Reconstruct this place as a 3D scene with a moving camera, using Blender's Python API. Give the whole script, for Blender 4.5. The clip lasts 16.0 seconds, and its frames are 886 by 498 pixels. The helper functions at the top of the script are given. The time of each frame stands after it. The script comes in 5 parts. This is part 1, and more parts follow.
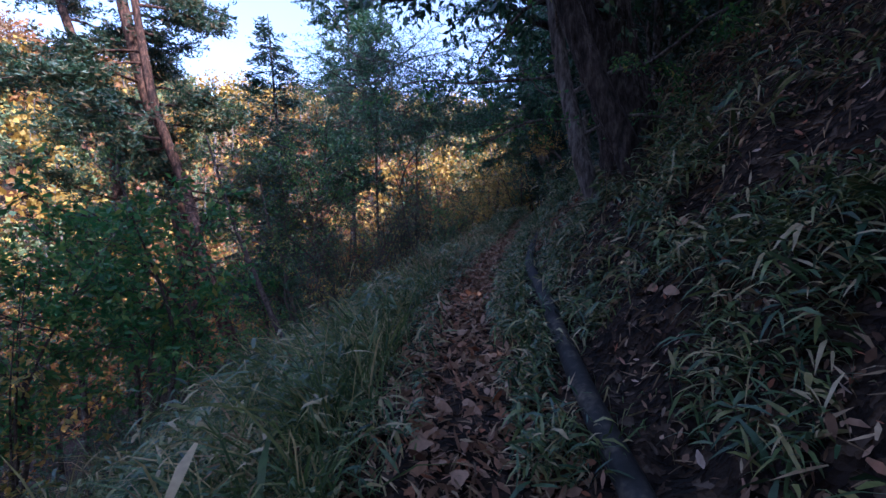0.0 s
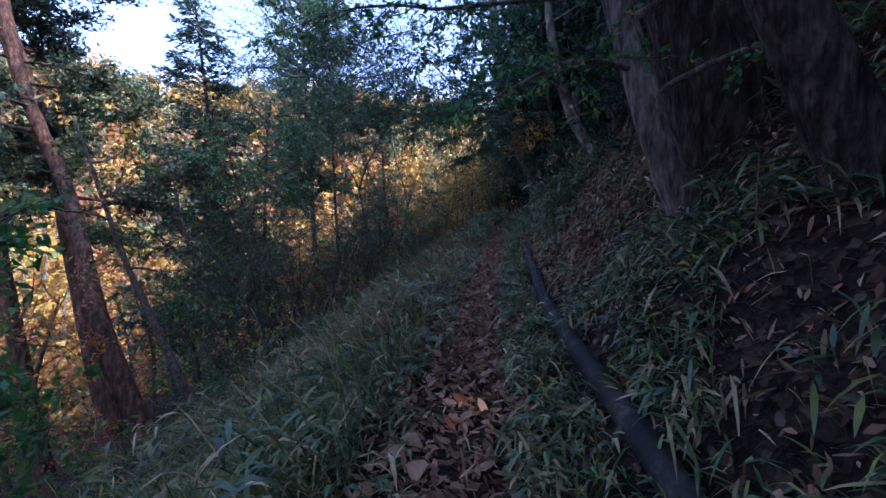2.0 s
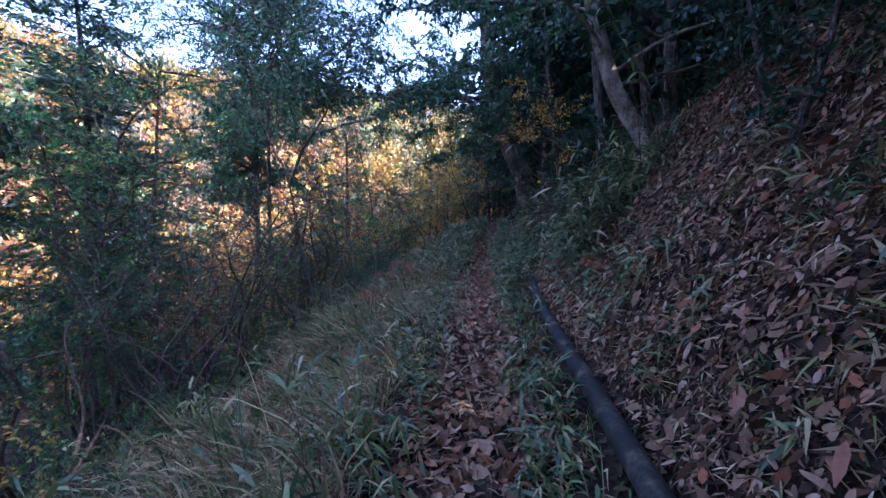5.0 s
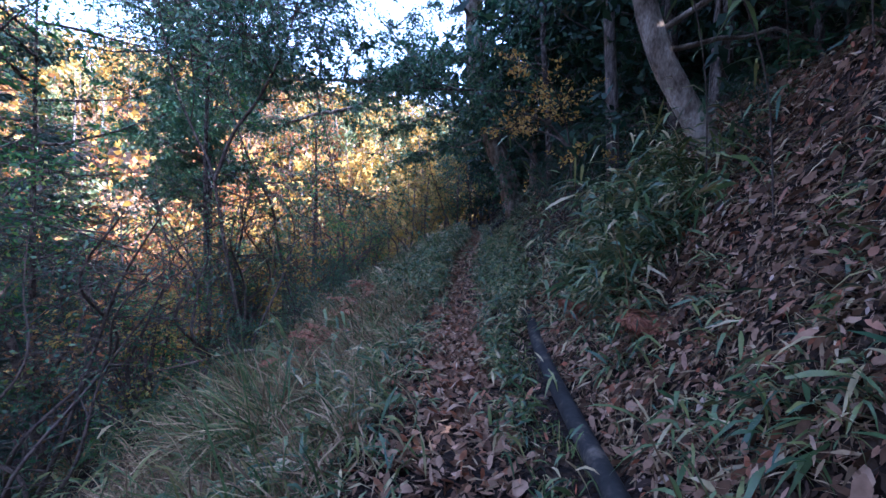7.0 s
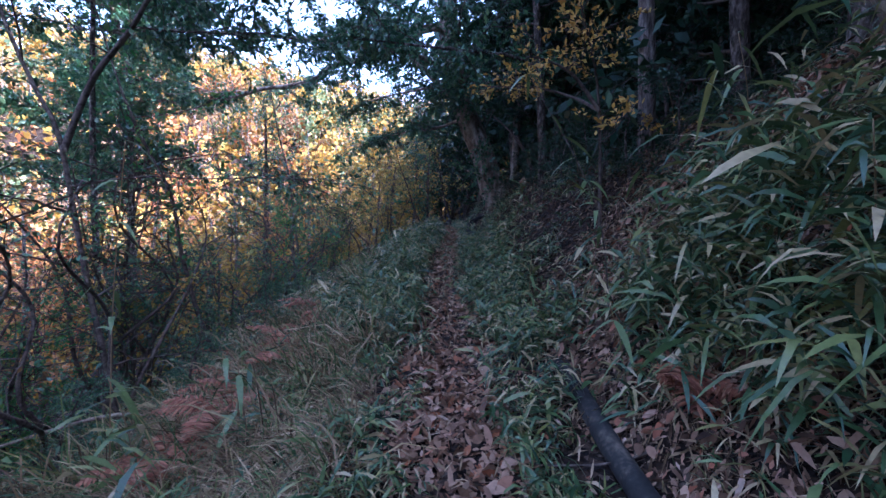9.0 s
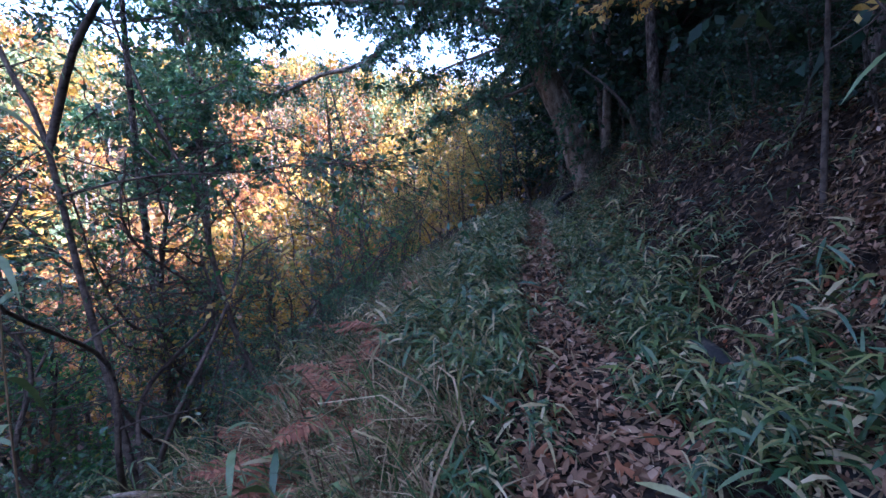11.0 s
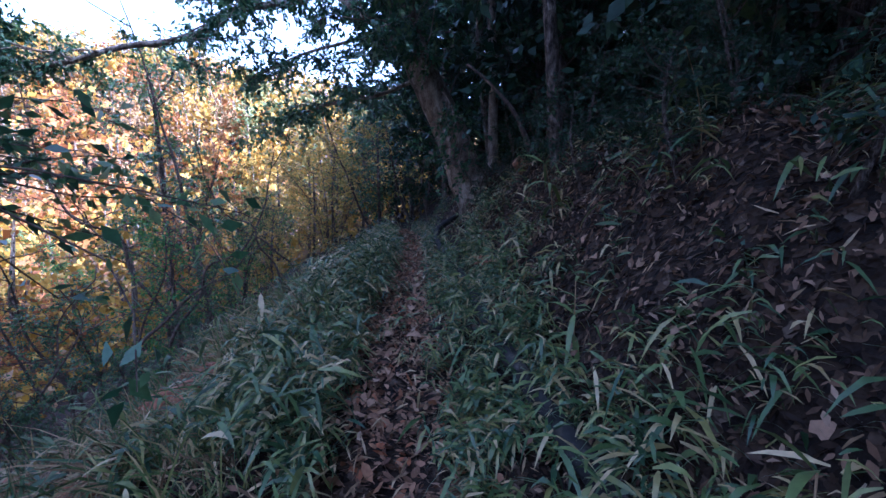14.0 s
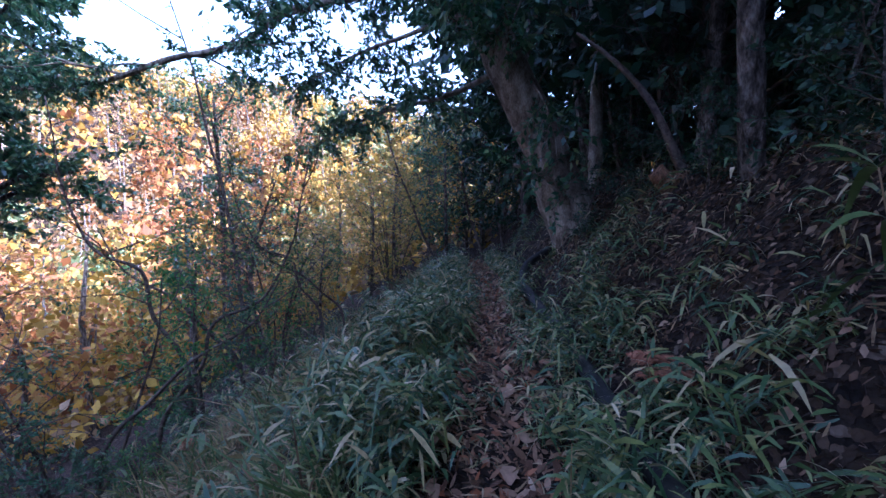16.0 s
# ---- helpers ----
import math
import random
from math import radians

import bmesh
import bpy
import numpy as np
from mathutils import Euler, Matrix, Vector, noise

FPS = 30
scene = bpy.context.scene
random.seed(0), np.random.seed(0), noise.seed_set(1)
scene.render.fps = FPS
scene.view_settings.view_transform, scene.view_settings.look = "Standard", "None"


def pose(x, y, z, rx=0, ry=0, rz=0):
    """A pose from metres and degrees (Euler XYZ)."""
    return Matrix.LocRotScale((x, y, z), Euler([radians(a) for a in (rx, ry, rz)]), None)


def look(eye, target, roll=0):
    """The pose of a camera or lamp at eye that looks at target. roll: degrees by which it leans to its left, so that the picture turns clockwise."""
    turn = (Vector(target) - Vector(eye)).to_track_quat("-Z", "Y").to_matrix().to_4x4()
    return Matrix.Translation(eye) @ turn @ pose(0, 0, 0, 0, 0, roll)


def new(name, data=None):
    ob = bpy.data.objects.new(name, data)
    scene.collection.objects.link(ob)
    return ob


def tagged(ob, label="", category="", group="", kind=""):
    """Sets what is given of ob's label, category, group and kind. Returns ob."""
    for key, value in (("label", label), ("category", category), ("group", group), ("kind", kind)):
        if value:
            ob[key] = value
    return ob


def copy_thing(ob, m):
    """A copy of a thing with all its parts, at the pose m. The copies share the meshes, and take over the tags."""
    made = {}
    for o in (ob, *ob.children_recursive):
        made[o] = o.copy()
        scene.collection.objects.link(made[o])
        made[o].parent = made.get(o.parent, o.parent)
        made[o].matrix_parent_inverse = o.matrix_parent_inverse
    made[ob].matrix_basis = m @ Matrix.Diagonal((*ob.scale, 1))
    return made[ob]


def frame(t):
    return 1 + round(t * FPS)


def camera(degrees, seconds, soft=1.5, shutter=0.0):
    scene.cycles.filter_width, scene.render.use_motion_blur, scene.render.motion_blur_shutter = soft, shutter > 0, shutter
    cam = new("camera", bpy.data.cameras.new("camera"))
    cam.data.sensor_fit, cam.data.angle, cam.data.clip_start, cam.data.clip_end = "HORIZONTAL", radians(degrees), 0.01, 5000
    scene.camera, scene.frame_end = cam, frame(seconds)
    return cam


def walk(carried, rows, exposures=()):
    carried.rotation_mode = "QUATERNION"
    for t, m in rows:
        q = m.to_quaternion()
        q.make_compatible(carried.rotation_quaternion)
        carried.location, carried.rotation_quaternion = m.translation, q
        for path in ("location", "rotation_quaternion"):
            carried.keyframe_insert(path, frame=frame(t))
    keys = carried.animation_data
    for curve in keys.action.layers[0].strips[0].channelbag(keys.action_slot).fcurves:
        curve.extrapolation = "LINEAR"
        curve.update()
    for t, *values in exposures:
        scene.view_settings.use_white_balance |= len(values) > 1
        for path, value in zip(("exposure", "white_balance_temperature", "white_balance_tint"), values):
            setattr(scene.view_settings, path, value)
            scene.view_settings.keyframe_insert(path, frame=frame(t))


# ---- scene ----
cam = camera(93.4, 16.0, soft=1.5)
PATH = [
    (0, (0.301, 0.074, 1.341), (0.244, 2.066, 1.169), -0.2),
    (0.5, (0.228, 0.635, 1.332), (0.198, 2.626, 1.143), -0.5),
    (1, (0.285, 1.232, 1.377), (0.277, 3.224, 1.195), -2.1),
    (1.5, (0.3, 1.689, 1.431), (0.317, 3.68, 1.243), -1.3),
    (2, (0.291, 2.269, 1.491), (0.369, 4.26, 1.317), -1.3),
    (2.5, (0.336, 2.795, 1.544), (0.448, 4.785, 1.379), -1.7),
    (3, (0.322, 3.294, 1.531), (0.507, 5.279, 1.373), -1.0),
    (3.2, (0.303, 3.468, 1.571), (0.533, 5.449, 1.415), -0.8),
    (5.3, (0.677, 5.768, 1.671), (0.891, 7.749, 1.507), 1.8),
    (5.5, (0.714, 5.953, 1.687), (0.986, 7.928, 1.52), 1.8),
    (6, (0.785, 6.417, 1.736), (1.159, 8.374, 1.57), 0.9),
    (6.5, (0.891, 6.782, 1.785), (1.238, 8.746, 1.627), 1.3),
    (7, (0.922, 7.168, 1.776), (1.225, 9.14, 1.63), 3.1),
    (7.5, (0.957, 7.642, 1.815), (1.339, 9.6, 1.667), 2.5),
    (8, (0.952, 8.129, 1.796), (1.359, 10.08, 1.636), 4.2),
    (8.2, (0.972, 8.325, 1.785), (1.405, 10.272, 1.629), 4.6),
    (10.3, (1.282, 10.126, 1.705), (1.621, 12.088, 1.511), -2.4),
    (10.5, (1.28, 10.285, 1.716), (1.513, 12.261, 1.509), -2.0),
    (11, (1.183, 10.462, 1.76), (1.307, 12.442, 1.512), -1.1),
    (11.5, (1.139, 10.513, 1.748), (1.299, 12.486, 1.466), -0.0),
    (12, (1.204, 10.736, 1.737), (1.492, 12.697, 1.469), 1.5),
    (12.5, (1.418, 11.236, 1.802), (1.802, 13.185, 1.572), 3.3),
    (13, (1.559, 11.632, 1.882), (2.143, 13.534, 1.679), 2.2),
    (13.5, (1.759, 12.051, 1.889), (2.409, 13.933, 1.703), 1.1),
    (14, (1.991, 12.471, 1.938), (2.631, 14.356, 1.747), 0.3),
    (14.5, (2.121, 12.97, 1.96), (2.714, 14.874, 1.798), 0.4),
    (15, (2.217, 13.412, 1.961), (2.693, 15.35, 1.827), 0.2),
    (15.5, (2.295, 13.884, 2.001), (2.629, 15.852, 1.883), 0.3),
    (16, (2.336, 14.43, 2.113), (2.673, 16.399, 2.01), 0.4),
]
walk(cam, [(t, look(eye, target, roll)) for t, eye, target, roll in PATH],
     exposures=[(0.0, 1.05, 4340, 26), (3.0, 1.33, 4360, 26), (5.5, 2.08, 4240, 26), (8.0, 2.32, 4330, 26), (11.0, 2.33, 4320, 26), (13.0, 2.3, 4290, 26), (16.0, 2.3, 4220, 27)])

# ---- sky and sun ----
SUN_ELEV, SUN_FROM = radians(43), Vector((0.80, -0.60, 0.0))
world = bpy.data.worlds.new("sky")
scene.world = world
world.use_nodes = True
wn = world.node_tree.nodes
sky = wn.new("ShaderNodeTexSky")
sky.sky_type, sky.sun_disc = "NISHITA", False
sky.sun_elevation, sky.sun_rotation = SUN_ELEV, math.atan2(SUN_FROM.x, SUN_FROM.y)
sky.dust_density, sky.air_density = 5.0, 1.0
wn["Background"].inputs["Strength"].default_value = 0.15
haze = wn.new("ShaderNodeHueSaturation")  # thin high haze pales the sky
haze.inputs["Saturation"].default_value, haze.inputs["Value"].default_value = 0.5, 1.75
world.node_tree.links.new(sky.outputs[0], haze.inputs["Color"])
world.node_tree.links.new(haze.outputs[0], wn["Background"].inputs["Color"])
sun_data = bpy.data.lights.new("sun", "SUN")
sun_data.energy, sun_data.angle, sun_data.color = 4.3, radians(0.6), (1.0, 0.74, 0.47)
sun = new("sun", sun_data)
s_dir = SUN_FROM.normalized() * math.cos(SUN_ELEV) + Vector((0, 0, math.sin(SUN_ELEV)))
sun.matrix_world = look(s_dir * 60, (0, 0, 0))

# ---- materials ----


def ramp_node(nt, stops):
    r = nt.nodes.new("ShaderNodeValToRGB")
    els = r.color_ramp.elements
    while len(els) < len(stops):
        els.new(0.5)
    for e, (p, c) in zip(els, stops):
        e.position, e.color = p, (*c, 1)
    return r


def leaf_material(name, stops, rough=0.45, through_light=0.3, spec=0.5):
    """Leaves: a colour for each leaf, mottled, glossy on top and letting light through."""
    m = bpy.data.materials.new(name)
    m.use_nodes = True
    nt = m.node_tree
    lk = nt.links.new
    bsdf, out = nt.nodes["Principled BSDF"], nt.nodes["Material Output"]
    geo = nt.nodes.new("ShaderNodeNewGeometry")
    ramp = ramp_node(nt, stops)
    lk(geo.outputs["Random Per Island"], ramp.inputs[0])
    co = nt.nodes.new("ShaderNodeTexCoord")
    tex = nt.nodes.new("ShaderNodeTexNoise")
    tex.inputs["Scale"].default_value, tex.inputs["Detail"].default_value = 45, 3
    lk(co.outputs["Object"], tex.inputs["Vector"])
    mul = nt.nodes.new("ShaderNodeMixRGB")
    mul.blend_type, mul.inputs[0].default_value = "OVERLAY", 0.45
    lk(ramp.outputs[0], mul.inputs[1])
    lk(tex.outputs["Fac"], mul.inputs[2])
    lk(mul.outputs[0], bsdf.inputs["Base Color"])
    bsdf.inputs["Roughness"].default_value = rough
    bsdf.inputs["Specular IOR Level"].default_value = spec
    tr = nt.nodes.new("ShaderNodeBsdfTranslucent")
    lk(mul.outputs[0], tr.inputs["Color"])
    mix = nt.nodes.new("ShaderNodeMixShader")
    mix.inputs[0].default_value = through_light
    lk(bsdf.outputs[0], mix.inputs[1])
    lk(tr.outputs[0], mix.inputs[2])
    lk(mix.outputs[0], out.inputs["Surface"])
    return m


def rough_material(name, stops, scale=8.0, stretch=(1, 1, 1), rough=0.9, bump=0.6, depth=0.02, fine=60.0):
    """Bark, soil, wood: two scales of noise for colour, with relief."""
    m = bpy.data.materials.new(name)
    m.use_nodes = True
    nt = m.node_tree
    lk = nt.links.new
    bsdf = nt.nodes["Principled BSDF"]
    co = nt.nodes.new("ShaderNodeTexCoord")
    mp = nt.nodes.new("ShaderNodeMapping")
    mp.inputs["Scale"].default_value = stretch
    lk(co.outputs["Object"], mp.inputs["Vector"])
    a, b = nt.nodes.new("ShaderNodeTexNoise"), nt.nodes.new("ShaderNodeTexNoise")
    a.inputs["Scale"].default_value, a.inputs["Detail"].default_value = scale, 6
    b.inputs["Scale"].default_value, b.inputs["Detail"].default_value = fine, 4
    for n in (a, b):
        lk(mp.outputs[0], n.inputs["Vector"])
    add = nt.nodes.new("ShaderNodeMath")
    add.operation = "MULTIPLY_ADD"
    lk(b.outputs["Fac"], add.inputs[0])
    add.inputs[1].default_value = 0.5
    lk(a.outputs["Fac"], add.inputs[2])
    sub = nt.nodes.new("ShaderNodeMath")
    sub.operation = "SUBTRACT"
    lk(add.outputs[0], sub.inputs[0])
    sub.inputs[1].default_value = 0.25
    ramp = ramp_node(nt, stops)
    lk(sub.outputs[0], ramp.inputs[0])
    lk(ramp.outputs[0], bsdf.inputs["Base Color"])
    bsdf.inputs["Roughness"].default_value = rough
    bsdf.inputs["Specular IOR Level"].default_value = 0.15
    bp = nt.nodes.new("ShaderNodeBump")
    bp.inputs["Strength"].default_value, bp.inputs["Distance"].default_value = bump, depth
    lk(sub.outputs[0], bp.inputs["Height"])
    lk(bp.outputs[0], bsdf.inputs["Normal"])
    return m


# soil colours set darker than humus to deepen the shade between plants
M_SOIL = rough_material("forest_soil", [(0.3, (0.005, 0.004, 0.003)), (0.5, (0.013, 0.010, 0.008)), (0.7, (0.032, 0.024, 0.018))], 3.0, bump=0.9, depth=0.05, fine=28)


def matted_leaves(m):
    """Old leaves matted into the soil: crooked cells, each with its own brown and tilt."""
    nt = m.node_tree
    lk = nt.links.new
    co = nt.nodes.new("ShaderNodeTexCoord")
    warp = nt.nodes.new("ShaderNodeTexNoise")
    warp.inputs["Scale"].default_value = 14
    lk(co.outputs["Object"], warp.inputs["Vector"])
    add = nt.nodes.new("ShaderNodeMixRGB")
    add.blend_type, add.inputs[0].default_value = "ADD", 0.09
    lk(co.outputs["Object"], add.inputs[1])
    lk(warp.outputs["Color"], add.inputs[2])
    cell = nt.nodes.new("ShaderNodeTexVoronoi")
    cell.inputs["Scale"].default_value = 24
    lk(add.outputs[0], cell.inputs["Vector"])
    sep = nt.nodes.new("ShaderNodeSeparateColor")
    lk(cell.outputs["Color"], sep.inputs[0])
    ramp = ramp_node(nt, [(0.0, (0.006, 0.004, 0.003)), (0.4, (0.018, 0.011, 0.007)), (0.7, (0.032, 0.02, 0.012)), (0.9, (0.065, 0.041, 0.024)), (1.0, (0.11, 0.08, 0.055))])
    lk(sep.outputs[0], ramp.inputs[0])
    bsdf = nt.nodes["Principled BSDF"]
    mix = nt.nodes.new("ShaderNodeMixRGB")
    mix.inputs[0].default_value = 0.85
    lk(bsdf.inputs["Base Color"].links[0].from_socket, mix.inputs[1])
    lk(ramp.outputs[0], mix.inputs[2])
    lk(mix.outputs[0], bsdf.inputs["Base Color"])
    bp = nt.nodes.new("ShaderNodeBump")
    bp.inputs["Strength"].default_value, bp.inputs["Distance"].default_value = 1.0, 0.03
    lk(cell.outputs["Distance"], bp.inputs["Height"])
    lk(bsdf.inputs["Normal"].links[0].from_socket, bp.inputs["Normal"])
    lk(bp.outputs[0], bsdf.inputs["Normal"])


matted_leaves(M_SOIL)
M_BARK = rough_material("grey_brown_bark", [(0.3, (0.018, 0.014, 0.011)), (0.46, (0.07, 0.055, 0.043)), (0.6, (0.15, 0.12, 0.095)), (0.75, (0.24, 0.21, 0.17))], 7, (2.6, 2.6, 1.1), bump=1.0, depth=0.05, fine=24)
M_BARK_MID = rough_material("grey_brown_young_bark", [(0.3, (0.04, 0.032, 0.026)), (0.5, (0.13, 0.105, 0.085)), (0.7, (0.25, 0.21, 0.17))], 8, (3, 3, 0.7), bump=0.8, depth=0.025, fine=26)
M_BARK_DARK = rough_material("dark_old_bark", [(0.3, (0.012, 0.009, 0.007)), (0.5, (0.045, 0.033, 0.026)), (0.7, (0.11, 0.085, 0.065))], 6, (3, 3, 0.9), bump=1.0, depth=0.06, fine=18)
M_BARK_PALE = rough_material("pale_grey_bark", [(0.3, (0.07, 0.052, 0.035)), (0.5, (0.19, 0.15, 0.11)), (0.72, (0.38, 0.32, 0.25))], 4, (2, 2, 0.9), bump=0.9, depth=0.03, fine=30)
M_BARK_PINE = rough_material("red_brown_pine_bark", [(0.3, (0.025, 0.016, 0.012)), (0.5, (0.075, 0.042, 0.028)), (0.7, (0.19, 0.10, 0.06))], 5, (3, 3, 0.9), bump=1.0, depth=0.03, fine=22)
M_TWIG = rough_material("dark_twig", [(0.3, (0.035, 0.026, 0.02)), (0.6, (0.11, 0.085, 0.065))], 20, bump=0.4, depth=0.004)
M_STICK = rough_material("weathered_deadwood", [(0.3, (0.12, 0.09, 0.065)), (0.5, (0.24, 0.185, 0.135)), (0.7, (0.36, 0.29, 0.22))], 10, (3, 3, 1), bump=0.7, depth=0.008)
M_STUMP = rough_material("rotten_orange_brown_wood", [(0.3, (0.06, 0.035, 0.02)), (0.5, (0.18, 0.10, 0.055)), (0.7, (0.32, 0.19, 0.11))], 7, (5, 5, 0.8), bump=1.0, depth=0.03)
M_PIPE = rough_material("weathered_black_plastic", [(0.3, (0.014, 0.013, 0.012)), (0.54, (0.026, 0.024, 0.021)), (0.68, (0.07, 0.058, 0.043)), (0.8, (0.13, 0.105, 0.08))], 7, rough=0.8, bump=0.5, depth=0.006, fine=40)
M_PIPE.node_tree.nodes["Principled BSDF"].inputs["Specular IOR Level"].default_value = 0.2
GREENS = [(0.0, (0.016, 0.055, 0.024)), (0.4, (0.042, 0.11, 0.045)), (0.75, (0.08, 0.155, 0.06)), (1.0, (0.15, 0.20, 0.07))]
M_SASA = leaf_material("dwarf_bamboo_leaf", [(0.0, (0.02, 0.05, 0.018)), (0.35, (0.058, 0.095, 0.028)), (0.62, (0.115, 0.15, 0.042)), (0.78, (0.19, 0.19, 0.05)), (0.86, (0.28, 0.22, 0.09)), (1.0, (0.42, 0.33, 0.17))], 0.43, 0.18, 0.5)
M_GRASS = leaf_material("green_grass_blade", [(0.0, (0.035, 0.07, 0.02)), (0.55, (0.10, 0.14, 0.035)), (0.8, (0.21, 0.20, 0.06)), (1.0, (0.42, 0.32, 0.15))], 0.5, 0.25, 0.35)
M_STRAW = leaf_material("dry_straw_grass", [(0.0, (0.07, 0.042, 0.02)), (0.45, (0.21, 0.14, 0.07)), (0.8, (0.32, 0.225, 0.12)), (1.0, (0.48, 0.36, 0.21))], 0.7, 0.2, 0.25)
M_LITTER = leaf_material("fallen_brown_leaf", [(0.0, (0.03, 0.018, 0.012)), (0.3, (0.11, 0.062, 0.034)), (0.55, (0.22, 0.13, 0.076)), (0.78, (0.33, 0.21, 0.13)), (0.9, (0.24, 0.08, 0.035)), (1.0, (0.44, 0.33, 0.24))], 0.75, 0.1, 0.15)
# darker copy of the fallen leaf: the bank's shade is in the colour
M_LITTER_SHADED = leaf_material("shaded_fallen_leaf", [(0.0, (0.012, 0.008, 0.006)), (0.5, (0.075, 0.044, 0.025)), (0.85, (0.15, 0.09, 0.054)), (1.0, (0.28, 0.19, 0.12))], 0.75, 0.05, 0.15)
M_LITTER_DRY = leaf_material("dry_fallen_leaf", [(0.0, (0.09, 0.046, 0.026)), (0.35, (0.20, 0.115, 0.064)), (0.6, (0.31, 0.195, 0.12)), (0.8, (0.26, 0.135, 0.07)), (0.92, (0.24, 0.085, 0.033)), (1.0, (0.44, 0.32, 0.22))], 0.7, 0.1, 0.2)
M_THICKET = leaf_material("olive_thicket_leaf", [(0.0, (0.02, 0.055, 0.02)), (0.5, (0.07, 0.13, 0.035)), (0.85, (0.20, 0.23, 0.05)), (1.0, (0.36, 0.25, 0.06))], 0.45, 0.5)
M_EVERGREEN = leaf_material("glossy_evergreen_leaf", GREENS, 0.35, 0.38, 0.6)
# evergreen leaf for the right bank, with the forest's shade in its colour
M_EVERGREEN_SHADED = leaf_material("shaded_evergreen_leaf", [(0.0, (0.008, 0.024, 0.012)), (0.5, (0.02, 0.05, 0.024)), (1.0, (0.045, 0.08, 0.03))], 0.5, 0.15, 0.3)
M_BROAD = leaf_material("broad_green_leaf", [(0.0, (0.035, 0.12, 0.03)), (0.6, (0.08, 0.20, 0.045)), (0.92, (0.18, 0.27, 0.05)), (1.0, (0.38, 0.30, 0.06))], 0.5, 0.45)
M_NEEDLE = leaf_material("conifer_needle", [(0.0, (0.012, 0.035, 0.022)), (0.6, (0.03, 0.07, 0.04)), (0.95, (0.06, 0.10, 0.05)), (1.0, (0.25, 0.13, 0.05))], 0.5, 0.2)
M_PINE = leaf_material("pine_needle", [(0.0, (0.02, 0.05, 0.025)), (0.7, (0.05, 0.095, 0.04)), (1.0, (0.22, 0.15, 0.06))], 0.5, 0.2)
M_YELLOW = leaf_material("yellow_maple_leaf", [(0.0, (0.32, 0.17, 0.03)), (0.5, (0.50, 0.30, 0.05)), (1.0, (0.60, 0.42, 0.10))], 0.5, 0.45)
M_ORANGE = leaf_material("orange_autumn_leaf", [(0.0, (0.30, 0.10, 0.03)), (0.5, (0.48, 0.20, 0.05)), (1.0, (0.58, 0.33, 0.10))], 0.55, 0.4)
M_FERN = leaf_material("dead_rust_fern", [(0.0, (0.13, 0.045, 0.022)), (0.5, (0.27, 0.10, 0.045)), (1.0, (0.38, 0.18, 0.09))], 0.75, 0.25)
M_RUSSET = leaf_material("thin_russet_leaf", [(0.0, (0.10, 0.07, 0.03)), (0.4, (0.22, 0.13, 0.05)), (0.8, (0.34, 0.20, 0.07)), (1.0, (0.40, 0.14, 0.05))], 0.55, 0.4)
# autumn olive and yellow, brightened: sunlight put into the leaf colour
M_GOLD_SUNLIT = leaf_material("sunlit_gold_olive_leaf", [(0.0, (0.10, 0.13, 0.03)), (0.35, (0.24, 0.22, 0.04)), (0.7, (0.44, 0.31, 0.06)), (1.0, (0.52, 0.28, 0.06))], 0.5, 0.45)
M_WOOD_YELLOW = leaf_material("hill_yellow_foliage", [(0.0, (0.20, 0.12, 0.012)), (0.5, (0.36, 0.21, 0.018)), (1.0, (0.46, 0.31, 0.05))], 0.7, 0.3)
M_WOOD_RUST = leaf_material("hill_rust_foliage", [(0.0, (0.13, 0.045, 0.012)), (0.5, (0.26, 0.10, 0.02)), (1.0, (0.36, 0.19, 0.05))], 0.7, 0.3)
M_WOOD_PALE = leaf_material("hill_pale_bare_twigs", [(0.0, (0.12, 0.08, 0.035)), (0.5, (0.22, 0.14, 0.06)), (1.0, (0.31, 0.21, 0.11))], 0.8, 0.3)
M_WOOD_GREEN = leaf_material("hill_olive_foliage", [(0.0, (0.05, 0.08, 0.03)), (0.5, (0.12, 0.15, 0.05)), (1.0, (0.24, 0.24, 0.08))], 0.7, 0.3)

# ---- mesh helpers ----
rng = np.random.default_rng(7)


def quad_mesh(name, verts, quads, mats, smooth=False):
    me = bpy.data.meshes.new(name)
    verts, quads = np.asarray(verts, np.float32), np.asarray(quads, np.int32)
    me.vertices.add(len(verts))
    me.vertices.foreach_set("co", verts.ravel())
    me.loops.add(quads.size)
    me.loops.foreach_set("vertex_index", quads.ravel())
    me.polygons.add(len(quads))
    me.polygons.foreach_set("loop_start", np.arange(0, quads.size, 4, dtype=np.int32))
    if smooth:
        me.polygons.foreach_set("use_smooth", np.ones(len(quads), bool))
    me.update(calc_edges=True)
    for m in mats if isinstance(mats, (list, tuple)) else [mats]:
        me.materials.append(m)
    return me


def joined(pieces):
    vs, qs, n = [], [], 0
    for v, q in pieces:
        vs.append(v)
        qs.append(q + n)
        n += len(v)
    return np.concatenate(vs), np.concatenate(qs)


def thing(name, at, label, category, group="", kind=""):
    ob = new(name)
    ob.empty_display_size = 0.1
    ob.matrix_world = pose(*at)
    return tagged(ob, label, category, group, kind)


def part(name, geo, material, parent, label="", smooth=False, kind=""):
    """One mesh under a thing; geo in world metres, moved to the thing's base."""
    v, q = geo
    ob = new(name, quad_mesh(name, v - np.array(parent.matrix_world.translation), q, material, smooth))
    ob.parent = parent
    return tagged(ob, label, kind=kind)


